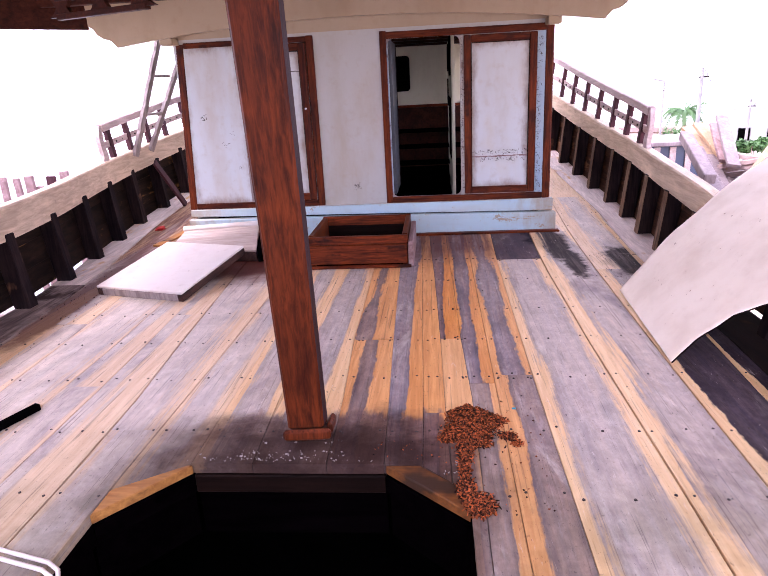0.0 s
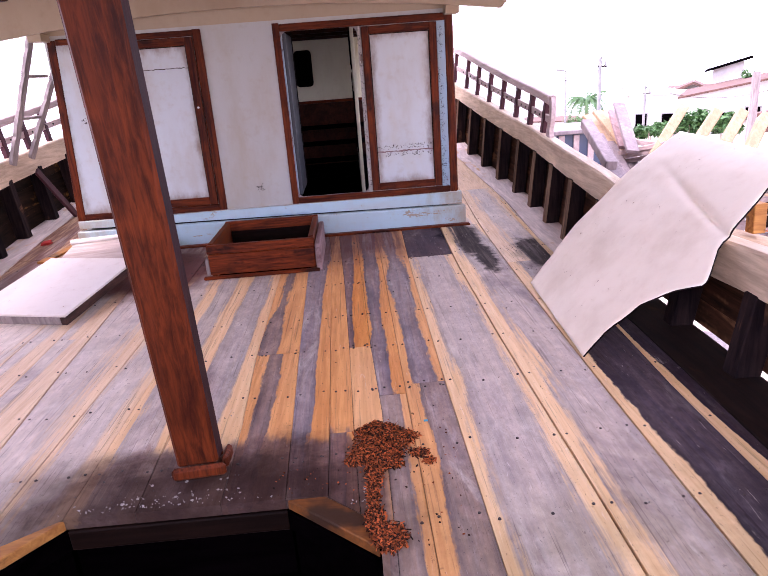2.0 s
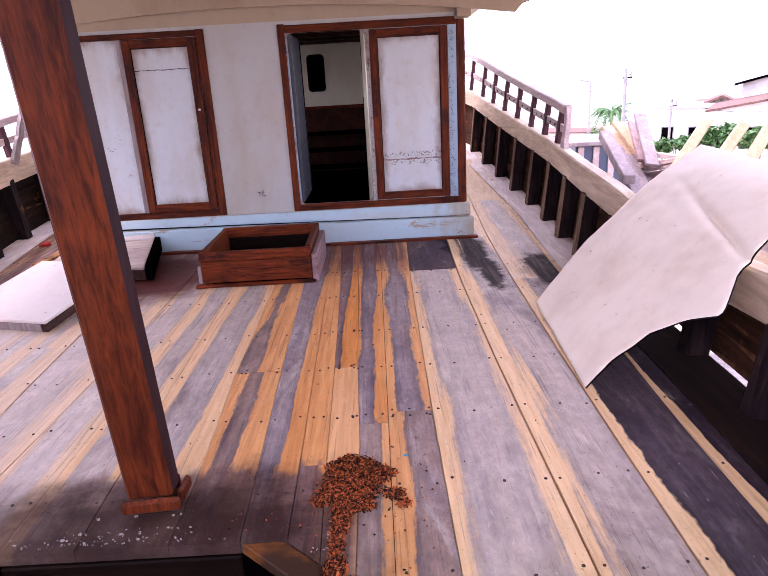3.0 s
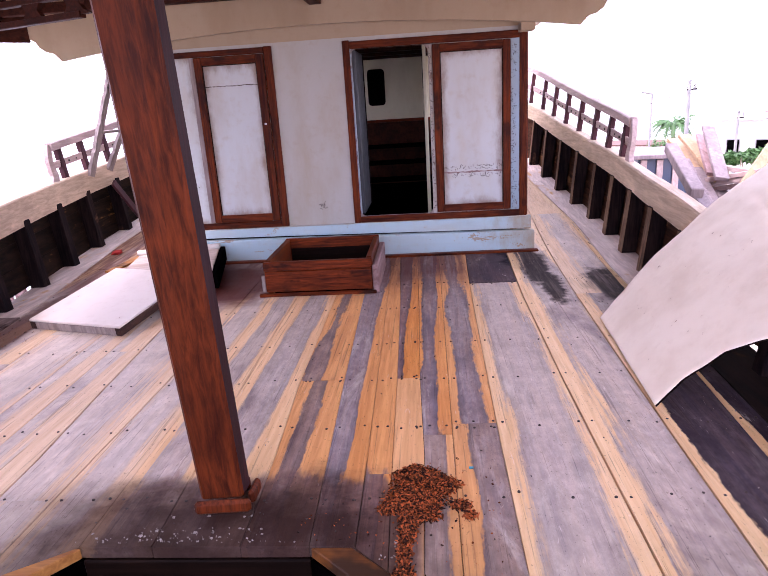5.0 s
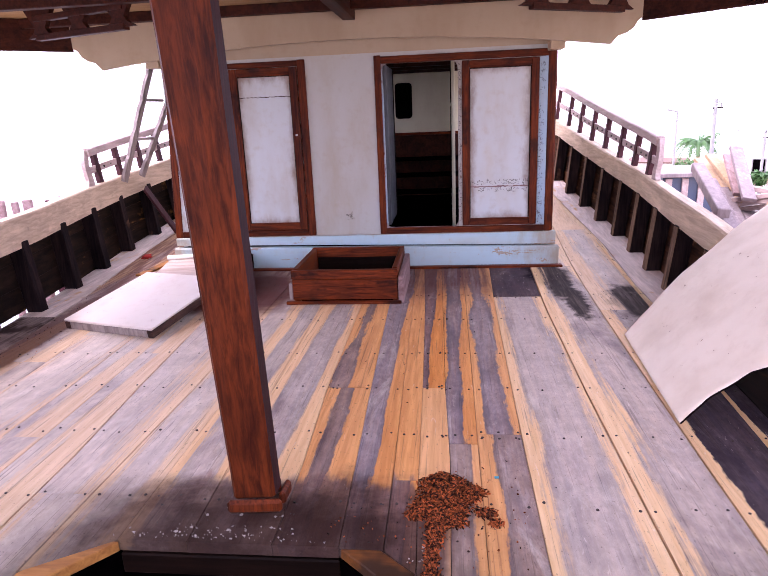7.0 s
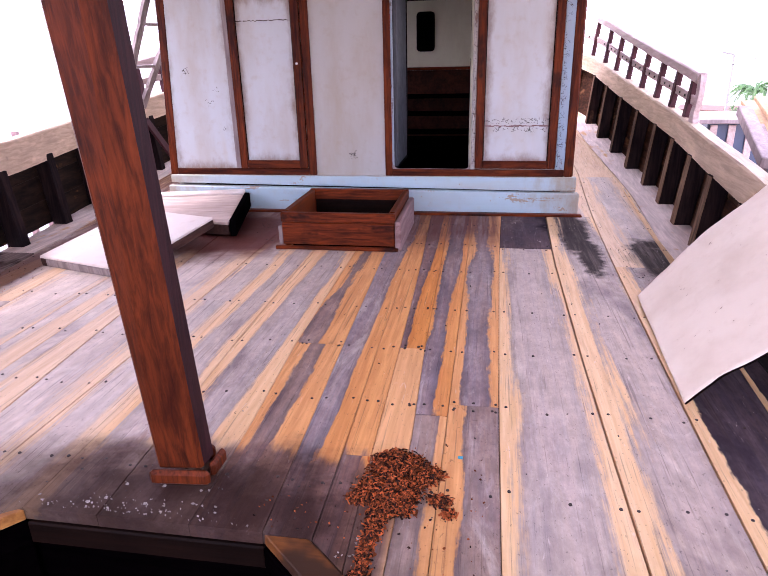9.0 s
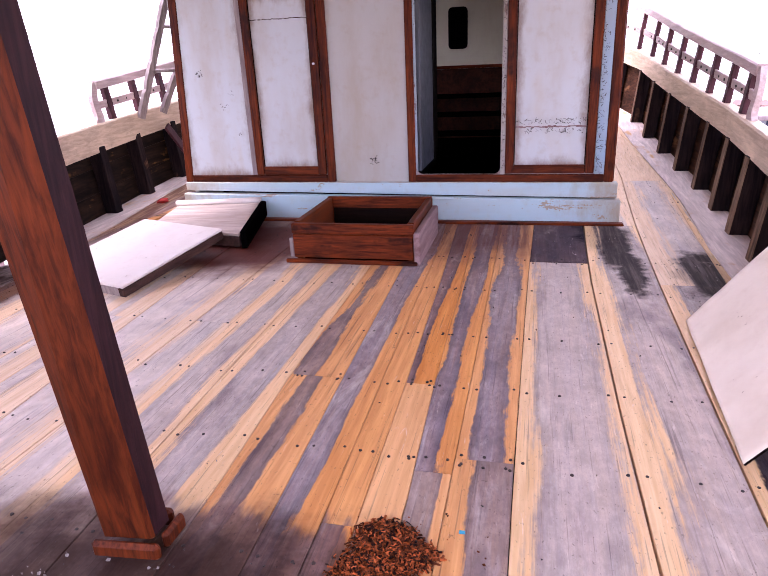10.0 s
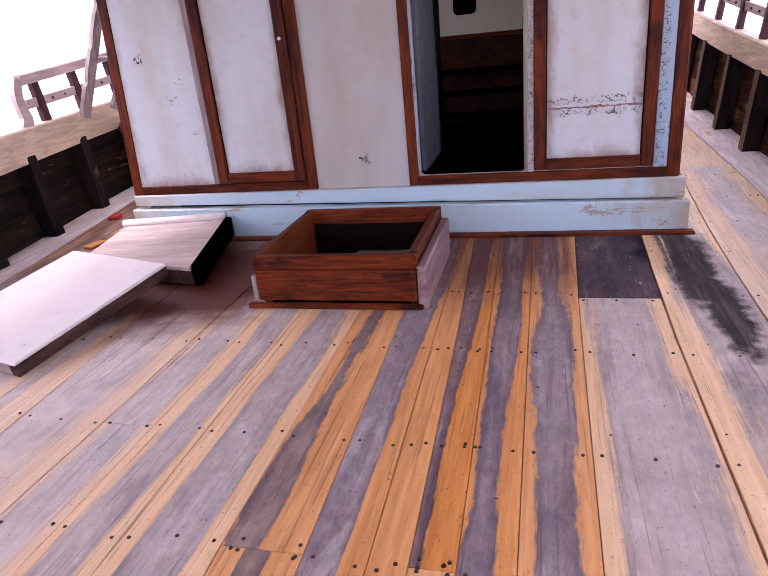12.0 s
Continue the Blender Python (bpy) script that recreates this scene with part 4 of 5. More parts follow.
# trim round the two pairs of doors
b = plate([(-2.405, 0.335), (-2.335, 0.335), (-2.248, 1.95), (-2.318, 1.95)], 6.30, 6.33)
chamfer(b, b.edges[:], 0.005)
part("left_trim", b, TRIM, house)
trim("middle_trim", -1.045, -0.972, 0.335, 1.965)
trim("top_trim", -2.245, -1.045, 1.91, 1.96, material=TRIM_X)
trim("bottom_trim", -2.333, -1.045, 0.335, 0.395, material=TRIM_X)
trim("middle_trim", -0.335, -0.272, 0.335, 1.965)
trim("right_trim", 1.215, 1.283, 0.335, 1.945)
trim("top_trim", -0.272, 1.215, 1.893, 1.955, material=TRIM_X)
trim("bottom_trim", -0.272, 1.215, 0.335, 0.395, material=TRIM_X)


def door(x0, x1, z0, z1, st, crack, wide, crack_mat):
    """A brown framed leaf with a white panel and a crack across it."""
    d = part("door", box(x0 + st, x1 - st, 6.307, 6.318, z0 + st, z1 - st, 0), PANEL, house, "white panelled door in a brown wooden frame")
    part("stile", box(x0, x0 + st, 6.285, 6.319, z0, z1, 0.005), TRIM, d)
    part("stile", box(x1 - st, x1, 6.285, 6.319, z0, z1, 0.005), TRIM, d)
    part("door_rail", box(x0 + st, x1 - st, 6.287, 6.319, z1 - st, z1, 0.005), TRIM_X, d)
    part("door_rail", box(x0 + st, x1 - st, 6.287, 6.319, z0, z0 + st, 0.005), TRIM_X, d)
    b = box(x0 + st, x0 + st + 0.007, 6.302, 6.3065, z0 + st, z1 - st, 0)
    box(x1 - st - 0.007, x1 - st, 6.302, 6.3065, z0 + st, z1 - st, 0, b)
    box(x0 + st + 0.007, x1 - st - 0.007, 6.302, 6.3065, z1 - st - 0.007, z1 - st, 0, b)
    part("caulking", b, GRIME_SHADE, d, "dark old caulking round the panel")
    b = bmesh.new()
    n = 26
    for i in range(n):
        u0, u1 = i / n, (i + 1) / n
        z = crack + random.uniform(-0.003, 0.003)
        h = random.uniform(0.4, 1.0) * wide
        box(x0 + st + (x1 - x0 - 2 * st) * u0, x0 + st + (x1 - x0 - 2 * st) * u1, 6.3055, 6.307, z - h, z + h, 0, b)
    part("crack", b, crack_mat, d, "dark split across the panel")
    return d


left_door = door(-1.69, -1.05, 0.40, 1.905, 0.07, 1.65, 0.004, LIDEDGE)
right_door = door(0.455, 1.135, 0.405, 1.885, 0.067, 0.765, 0.008, SIDEWOOD)
part("door_handle", tube([(-1.085, 6.265, 1.30), (-1.085, 6.285, 1.30)], [0.010, 0.008], 10), STEEL, left_door, "small steel knob")
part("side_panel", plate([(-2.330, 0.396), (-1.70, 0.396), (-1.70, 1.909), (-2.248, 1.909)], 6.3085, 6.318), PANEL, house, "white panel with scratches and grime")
part("panel_edge", box(-1.735, -1.693, 6.296, 6.309, 0.40, 1.905, 0.002), GREYWOOD, house, "worn pale strip")
part("blue_strip", box(1.138, 1.213, 6.303, 6.318, 0.396, 1.89, 0.002), BLUESTRIP, house, "strip of flaking pale blue paint")
part("door_edge", box(0.418, 0.452, 6.296, 6.319, 0.396, 1.89, 0.002), STRIPWHITE, house, "worn white edge strip")


def flecks(x0, x1, z0, z1, n, parent, seed, y=6.3035):
    """Lifted paint: many small dark curls over a band."""
    r = random.Random(seed)
    b = bmesh.new()
    for _ in range(n):
        x, z, a, l = r.uniform(x0, x1), r.uniform(z0, z1), r.uniform(0, 3.14), r.uniform(0.003, 0.013)
        d, w = Vector((math.cos(a), 0, math.sin(a))) * l, r.uniform(0.0007, 0.0018)
        k = Vector((-math.sin(a), 0, math.cos(a)))
        p = Vector((x, y, z))
        q = [p - d - k * w, p + k * (l * 0.3 - w), p + d - k * w, p + d + k * w, p + k * (l * 0.3 + w), p - d + k * w]
        v = [b.verts.new(c) for c in q]
        u = [b.verts.new(c + Vector((0, 0.002, 0))) for c in q]
        b.faces.new(v)
        for i in range(6):
            b.faces.new((v[i], u[i], u[(i + 1) % 6], v[(i + 1) % 6]))
    return tagged(part("paint_flecks", b, NAIL, parent), "curled dark flecks of lifting paint", kind="stuff")


flecks(0.53, 1.06, 0.785, 0.825, 80, right_door, 5)
flecks(0.60, 1.06, 0.715, 0.75, 60, right_door, 6)
flecks(1.143, 1.185, 0.42, 1.86, 150, house, 7, 6.3)
flecks(0.421, 0.448, 0.42, 1.86, 110, house, 8, 6.293)
# rounded corners in the doorway
for sx, x in ((1, -0.27), (-1, 0.418)):
    for sz, z in ((1, 0.395), (-1, 1.891)):
        r = 0.06
        pts = [(x, z)] + [(x + sx * r * (1 - math.cos(a)), z + sz * r * (1 - math.sin(a))) for a in (0, 0.4, 0.8, 1.2, 1.571)]
        part("corner_fillet", plate(pts, 6.305, 6.33), GREYWOOD, house)
part("jamb", box(-0.272, -0.262, 6.31, 6.37, 0.4, 1.89, 0), BLUESTRIP, house)

# inside the house
room = thing("house_inside", (-0.5, 8, 0.0), "dim wheelhouse interior with cream bulkhead and dark panelling", "interior", kind="structure")
# floor and treads near-black: the room's dimness is put into the colour
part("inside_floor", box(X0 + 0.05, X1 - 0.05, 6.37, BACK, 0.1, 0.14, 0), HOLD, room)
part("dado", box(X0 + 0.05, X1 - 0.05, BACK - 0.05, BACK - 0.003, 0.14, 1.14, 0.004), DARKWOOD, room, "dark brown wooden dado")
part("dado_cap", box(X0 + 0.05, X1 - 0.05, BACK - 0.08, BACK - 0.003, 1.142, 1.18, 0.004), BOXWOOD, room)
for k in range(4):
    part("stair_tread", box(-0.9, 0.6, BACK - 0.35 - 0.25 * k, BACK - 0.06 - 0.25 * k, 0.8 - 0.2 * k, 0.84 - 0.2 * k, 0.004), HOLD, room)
part("partition", box(-0.47, -0.43, 7.3, 8.6, 0.14, 2.3, 0), GRIME_SHADE, room, "dark partition beside the doorway")


def rounded(x0, x1, z0, z1, r):
    pts = []
    for cx, cz, a0 in ((x1 - r, z1 - r, 0), (x0 + r, z1 - r, 90), (x0 + r, z0 + r, 180), (x1 - r, z0 + r, 270)):
        pts += [(cx + r * math.cos(radians(a0 + 30 * k)), cz + r * math.sin(radians(a0 + 30 * k))) for k in range(4)]
    return pts


part("inner_window", plate(rounded(-0.42, -0.18, 1.375, 1.86, 0.05), BACK - 0.062, BACK - 0.053), DARK, room, "dark round-cornered window")
part("bulkhead", box(X0 + 0.05, 0.36, BACK - 0.05, BACK - 0.003, 1.182, 2.3, 0), CABIN_IN, room, "cream painted bulkhead")
side = part("inner_side", box(0.362, 0.40, 7.4, BACK - 0.003, 0.14, 2.3, 0.003), CABIN_IN, room, "cream side lining with dark openings")
for y0, y1, z0, z1 in ((8.75, 9.4, 1.62, 1.95), (8.75, 9.4, 1.17, 1.52), (7.55, 8.45, 1.55, 2.1), (7.55, 8.45, 0.6, 1.3)):
    b = plate([(y, z) for y, z in rounded(y0, y1, z0, z1, 0.06)], 0.354, 0.361)
    for v in b.verts:
        v.co.x, v.co.y = v.co.y, v.co.x
    part("side_opening", b, DARK, side, "dark round-cornered opening")
# white leaf painted dark grey to stand for the dim light indoors
leaf = part("open_leaf", box(-0.262, -0.232, 6.375, 7.02, 0.41, 1.888, 0.006), LEAFPAINT, room, "door leaf folded open inwards, indoor shade in its paint")
part("leaf_edge", box(-0.266, -0.226, 7.022, 7.06, 0.41, 1.888, 0.004), GRIME_SHADE, leaf)
for k in range(5):
    part("deck_head_beam", box(X0 + 0.05, X1 - 0.05, 6.8 + 0.6 * k, 6.88 + 0.6 * k, 1.97, 2.12, 0.006), DARKWOOD, room)

# ---- the awning roof over the deck ----
canopy = thing("ceiling", (-0.5, 3, 2.4), "dark timber roof over the deck", "roof", kind="structure")
out = [(-3.05, 6.1), (-3.75, 5.45), (-3.75, 0.1), (2.7, 0.1), (2.7, 5.4), (1.93, 6.1)]
b = bmesh.new()
lo = [b.verts.new((x, y, 2.37)) for x, y in out]
hi = [b.verts.new((x, y, 2.43)) for x, y in out]
b.faces.new(lo[::-1])
b.faces.new(hi)
for i in range(len(out)):
    b.faces.new((lo[i], lo[(i + 1) % len(out)], hi[(i + 1) % len(out)], hi[i]))
part("roof_boards", b, ROOFWOOD, canopy)
for p, q in zip(out, out[1:]):
    if p[1] == q[1] == 0.1:
        continue
    part("edge_board", beam((*p, 2.24), (*q, 2.24), 0.26, 0.04, (0, 0, 1)), DARKWOOD, canopy)
part("ridge_beam", box(-0.56, -0.45, 0.1, 6.075, 2.24, 2.37, 0.006), DARKWOOD, canopy)
for y in (5.85, 5.0, 4.1, 3.2, 2.4, 1.4):
    part("roof_beam", box(-3.6, 2.55, y - 0.04, y + 0.04, 2.29, 2.37, 0.005), DARKWOOD, canopy)


def rack(p, q):
    """An overhead carrier: two bars with shaped uprights between them."""
    p, q = Vector(p), Vector(q)
    r = thing("overhead_rack", (p + q) / 2, "dark wooden overhead rack with shaped uprights under the roof", "rack")
    up = Vector((0, 0, 1))
    part("bottom_bar", beam(p, q, 0.045, 0.06, up), DARKWOOD, r)
    part("top_bar", beam(p + up * 0.14, q + up * 0.14, 0.045, 0.06, up), DARKWOOD, r)
    for f in (0.06, 0.5, 0.94):
        c = p.lerp(q, f)
        d = (q - p).normalized()
        secs = []
        for h, w in ((0.0, 0.15), (0.03, 0.09), (0.07, 0.06), (0.11, 0.09), (0.22, 0.17)):
            n = d.cross(up) * 0.02
            o = c + up * h
            secs.append([o - d * w - n, o + d * w - n, o + d * w + n, o - d * w + n])
        part("upright", loft(secs), DARKWOOD, r)
    return r


rack((-2.92, 5.42, 2.15), (-2.0, 5.08, 2.15))
rack((1.66, 5.68, 2.15), (0.92, 5.24, 2.15))

# ---- the post ----
post = thing("wooden_post", (-0.44, 2.56, 0.0), "varnished red-brown square timber post standing on deck by the hatch", "post")
b = loft([[(-0.512, 2.425, 0.04), (-0.352, 2.442, 0.04), (-0.348, 2.535, 0.04), (-0.508, 2.52, 0.04)],
          [(-0.531, 2.235, 2.36), (-0.335, 2.21, 2.36), (-0.332, 2.30, 2.36), (-0.528, 2.325, 2.36)]])
chamfer(b, b.edges[:], 0.012)
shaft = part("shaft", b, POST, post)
# x-facing sides: their sky-tinted shading is put in as a darker wood
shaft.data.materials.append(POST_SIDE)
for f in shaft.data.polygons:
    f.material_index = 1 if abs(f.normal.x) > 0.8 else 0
part("foot_cleat", beam((-0.528, 2.402, 0.03), (-0.318, 2.42, 0.03), 0.055, 0.03, (0, 0, 1), 0.012), POST, post)
part("foot_cleat", beam((-0.331, 2.458, 0.03), (-0.328, 2.56, 0.03), 0.055, 0.026, (0, 0, 1), 0.01), POST, post)
part("foot_wedge", beam((-0.51, 2.55, 0.03), (-0.36, 2.56, 0.03), 0.06, 0.03, (0, 0, 1), 0.01), TRIM_X, post)

# ---- hatch box by the house ----
crate = thing("hatch_coaming", (-0.52, 5.5, 0.0), "open red-brown wooden hatch coaming box on deck", "hatch box")
cx0, cx1, cy0, cy1 = -0.94, -0.085, 5.13, 5.98


def slab(name, x0, x1, y0, y1, z0, z1, m, label=""):
    return part(name, box(x0, x1, y0, y1, z0, z1, 0.006), m, crate, label)


slab("front_board", cx0, cx1, cy0, cy0 + 0.045, 0.03, 0.20, BOXWOOD)
slab("front_top_board", cx0 - 0.005, cx1 + 0.005, cy0 - 0.004, cy0 + 0.041, 0.203, 0.275, BOXWOOD)
slab("back_board", cx0, cx1, cy1 - 0.045, cy1, 0.0, 0.285, BOXWOOD)
slab("side_board", cx0, cx0 + 0.045, cy0 + 0.046, cy1 - 0.046, 0.0, 0.28, BOXWOOD_Y)
slab("side_board", cx1 - 0.045, cx1, cy0 + 0.046, cy1 - 0.046, 0.0, 0.28, BOXWOOD_Y)
slab("side_plank", cx1 + 0.006, cx1 + 0.05, cy0 - 0.02, cy1 - 0.05, 0.0, 0.225, SIDEWOOD, "greyed outer plank")
slab("foot_strip", cx0 - 0.05, cx1 + 0.03, cy0 - 0.04, cy0 - 0.005, 0.0, 0.028, BOXWOOD)
slab("corner_block", cx0 - 0.03, cx0 - 0.002, cy0 + 0.002, cy0 + 0.04, 0.03, 0.17, GREYWOOD, "chipped pale corner block")
slab("inner_ledge", -0.62, -0.25, cy1 - 0.15, cy1 - 0.06, 0.005, 0.03, GREYWOOD)
# lining and well plate put the box's inner shade in as colour
slab("back_lining", cx0 + 0.05, cx1 - 0.05, cy1 - 0.055, cy1 - 0.0455, 0.004, 0.20, GRIME_SHADE, "inner back face darkened for the box's shade")
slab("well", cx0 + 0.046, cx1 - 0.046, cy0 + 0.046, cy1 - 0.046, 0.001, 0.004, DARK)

# ---- hatch lids ----
lid = thing("deck_hatch_board", (-2.0, 4.9, 0.02), "bleached white wooden hatch lid leaning on another lid", "hatch lid")
A, B = Vector((-1.755, 4.315, 0.078)), Vector((-2.55, 4.54, 0.078))
C, D = Vector((-1.54, 5.255, 0.195)), Vector((-2.345, 5.50, 0.195))
nrm = (C - A).cross(B - A).normalized()
if nrm.z < 0:
    nrm = -nrm


def panel_between(a, b_, c, d, low, high, w=0.006):
    bb = bmesh.new()
    l = [bb.verts.new(p + nrm * low) for p in (a, b_, d, c)]
    h = [bb.verts.new(p + nrm * high) for p in (a, b_, d, c)]
    bb.faces.new(l[::-1])
    bb.faces.new(h)
    for i in range(4):
        bb.faces.new((l[i], l[(i + 1) % 4], h[(i + 1) % 4], h[i]))
    chamfer(bb, bb.edges[:], w)
    return bb


part("lid_top", panel_between(A, B, C, D, -0.02, 0.0), LIDTOP, lid)
e1, e2 = (B - A).normalized() * 0.05, (C - A).normalized() * 0.05
part("lid_side", panel_between(A, A + e1, C, C + e1, -0.08, -0.021), LIDEDGE, lid)
part("lid_side", panel_between(B - e1, B, D - e1, D, -0.08, -0.021), LIDEDGE, lid)
part("lid_end", panel_between(A + e1, B - e1, A + e1 + e2, B - e1 + e2, -0.08, -0.021), GREYWOOD, lid)
part("lid_end", panel_between(C + e1 - e2, D - e1 - e2, C + e1, D - e1, -0.08, -0.021), LIDEDGE, lid)

lid2 = thing("hatch_cover", (-2.0, 5.8, 0.0), "grey boarded hatch cover with a rolled edge lying on deck", "hatch lid")
A, B = Vector((-1.47, 5.37, 0.07)), Vector((-2.36, 5.56, 0.06))
C, D = Vector((-1.65, 6.18, 0.12)), Vector((-2.44, 6.16, 0.09))
nrm = Vector((0, 0, 1))
for k in range(3):
    a0, a1 = k / 3, (k + 1) / 3 - 0.008
    part("cover_board", panel_between(A.lerp(C, a0), B.lerp(D, a0), A.lerp(C, a1), B.lerp(D, a1), 0.03, 0.055, 0.003), COVERWOOD, lid2)
part("cover_frame", panel_between(A, B, C, D, -0.055, 0.028, 0.006), LIDEDGE, lid2)
part("dark_side", panel_between(A + Vector((0.01, 0, 0)), A + Vector((0.06, 0, 0)), C + Vector((0.01, 0, 0)), C + Vector((0.06, 0, 0)), -0.06, 0.075, 0.006), DARK, lid2, "near-black side board")
part("rolled_edge", tube([C + Vector((0, 0.02, 0.075)), C.lerp(D, 0.5) + Vector((0, 0.02, 0.07)), D + Vector((-0.02, 0.02, 0.07))], 0.028, 10), LIDTOP, lid2, "rolled canvas edge", True)

# ---- curved sheet against the bulwark ----
front = curve([(0, 3.15), (0.17, 3.17), (0.39, 3.12), (0.55, 2.97), (0.635, 2.85), (0.66, 2.86), (0.81, 3.01), (1.08, 3.11), (1.28, 3.19), (1.6, 3.34)])
back = curve([(0, 4.36), (1.43, 4.50), (1.6, 4.48)])
b = bmesh.new()
grid = []
NV, NU = 70, 36
for j in range(NV + 1):
    v = 1.42 * j / NV
    row = []
    for i in range(NU + 1):
        f = i / NU
        y = front(v) + (back(v) - front(v)) * f
        x = 1.40 + 0.055 * (y - 3.15) + v * 0.745
        z = 0.004 + v * 0.667
        bulge = 0.07 * math.sin(math.pi * min(1, v / 1.46)) * (0.5 + 0.5 * f)
        dent = -0.03 * math.exp(-((v - 0.98 - 0.3 * (f - 0.3)) / 0.022) ** 2) * math.exp(-((f - 0.3) / 0.3) ** 2)
        dent += 0.012 * noise.noise(Vector((v * 3.0, y * 3.0, 4.2))) + 0.004 * noise.noise(Vector((v * 11.0, y * 11.0, 1.2)))
        curl = 0.05 * max(0.0, (v - 1.2) / 0.26) ** 2 * (1 - f)
        k = bulge + dent - curl
        row.append(b.verts.new((x - 0.651 * k, y, z + 0.759 * k)))
    grid.append(row)
for j in range(NV):
    for i in range(NU):
        b.faces.new((grid[j][i], grid[j][i + 1], grid[j + 1][i + 1], grid[j + 1][i]))
sheet = solo("curved_sheet", b, SHEET, "pale dusty fibre sheet with torn edge leaning on the bulwark", "sheet", smooth=True)
mod = sheet.modifiers.new("thick", "SOLIDIFY")
mod.thickness, mod.offset, mod.material_offset_rim = 0.009, -1, 1
sheet.data.materials.append(GRIME_SHADE)

# ---- pile of shavings ----
def shavings(name, spots, n, label):
    b = bmesh.new()
    vs, fs = [], []
    for _ in range(n):
        x, y, rx, ry, h = random.choices(spots, [q[2] * q[3] for q in spots])[0]
        a, r = random.uniform(0, 2 * math.pi), math.sqrt(random.random()) * random.choice((1, 1, 1, 1.15, 1.35))
        px, py = x + rx * r * math.cos(a), y + ry * r * math.sin(a)
        pz = 0.003 + max(0.0, h * (1 - r * r)) * (0.45 + 0.8 * abs(noise.noise(Vector((px * 26, py * 26, 1.7))))) * random.uniform(0.6, 1.0)
        l, w = random.uniform(0.004, 0.014), random.uniform(0.0015, 0.0042)
        m = Matrix.Translation((px, py, pz)) @ Euler((random.uniform(-0.7, 0.7), random.uniform(-0.9, 0.9), random.uniform(0, 6.3))).to_matrix().to_4x4()
        k = len(vs)
        c = random.uniform(0.001, 0.004)
        vs += [m @ Vector(p) for p in ((-l, -w, 0), (-l, w, 0.001), (0, w, c), (0, -w, c), (l, w, 0), (l, -w, 0.001), (-l, 0, 0.003), (0, 0, c + 0.003), (l, 0, 0.003))]
        fs += [(k, k + 3, k + 7, k + 6), (k + 6, k + 7, k + 2, k + 1), (k + 3, k + 5, k + 8, k + 7), (k + 7, k + 8, k + 4, k + 2)]
    b.free()
    me = bpy.data.meshes.new(name)
    me.from_pydata(vs, [], fs)
    me.materials.append(SHAVING)
    return tagged(new(name, me), label, "shavings", kind="stuff")


shavings("wood_shavings", [(0.30, 2.60, 0.085, 0.075, 0.07), (0.38, 2.565, 0.07, 0.05, 0.045), (0.29, 2.48, 0.10, 0.07, 0.035), (0.20, 2.42, 0.04, 0.03, 0.012), (0.33, 2.40, 0.05, 0.05, 0.015), (0.27, 2.33, 0.03, 0.08, 0.012), (0.26, 2.20, 0.022, 0.07, 0.006), (0.26, 2.06, 0.03, 0.07, 0.010), (0.31, 1.97, 0.05, 0.06, 0.012), (0.46, 2.44, 0.035, 0.025, 0.008), (0.49, 2.385, 0.022, 0.02, 0.006)], 7500, "heap of red-brown wood shavings swept up on deck")

# ---- ladder at the house's side ----
ladder = thing("ladder", (-3.1, 7.2, 0.3), "weathered wooden ladder with notched rails against the house", "ladder")


def notched(p, q, w, t, side):
    """A board whose one edge is cut in shallow scallops."""
    p, q = Vector(p), Vector(q)
    d = (q - p).normalized()
    s = (Vector(side) - d * d.dot(Vector(side))).normalized()
    u = d.cross(s)
    n = 36
    secs = []
    for i in range(n + 1):
        f = i / n
        c = p.lerp(q, f)
        k = min(1.0, 2.2 * abs(math.sin(f * math.pi * 5)))
        o = w * (0.8 + 0.2 * k)
        secs.append([c - s * w / 2 - u * t / 2, c - s * w / 2 + u * t / 2, c + s * (o - w / 2) + u * t / 2, c + s * (o - w / 2) - u * t / 2])
    return loft(secs)


part("ladder_rail", notched((-3.30, 7.10, 0.84), (-2.93, 7.50, 2.25), 0.11, 0.035, (0, -1, 0)), GREYWOOD, ladder)
part("ladder_rail", notched((-3.30, 7.52, 0.86), (-2.93, 7.86, 1.85), 0.11, 0.035, (0, -1, 0)), GREYWOOD, ladder)
for f in (0.32, 0.62):
    a = Vector((-3.30, 7.10, 0.84)).lerp(Vector((-2.93, 7.50, 2.25)), f)
    part("rung", tube([a, a + Vector((0.04, 0.42, 0.0))], 0.018, 8), GREYWOOD, ladder)
part("foot_board", beam((-3.10, 7.85, 0.12), (-3.27, 7.50, 0.72), 0.1, 0.03, (0, 1, 0)), RAILPOST, ladder)

# ---- small things on the deck ----
solo("metal_angle_bar", beam((-2.02, 2.30, 0.02), (-1.87, 2.70, 0.02), 0.035, 0.035, (0, 0, 1), 0.003), DARK, "dark angle bar lying on the deck planks", "bar")
for off in (0.0, 0.035):
    pts = [(-1.55, 1.72 - off, 0.012), (-1.38, 1.70 - off, 0.012), (-1.25, 1.665 - off, 0.012), (-1.16, 1.64 - off, 0.014), (-1.10, 1.60 - off, 0.02), (-1.06, 1.53 - off, 0.0)]
    solo("white_cable", tube(pts, 0.008, 8), LIDTOP, "white electric cable running over the hatch edge", "cable", group="cables", smooth=True)
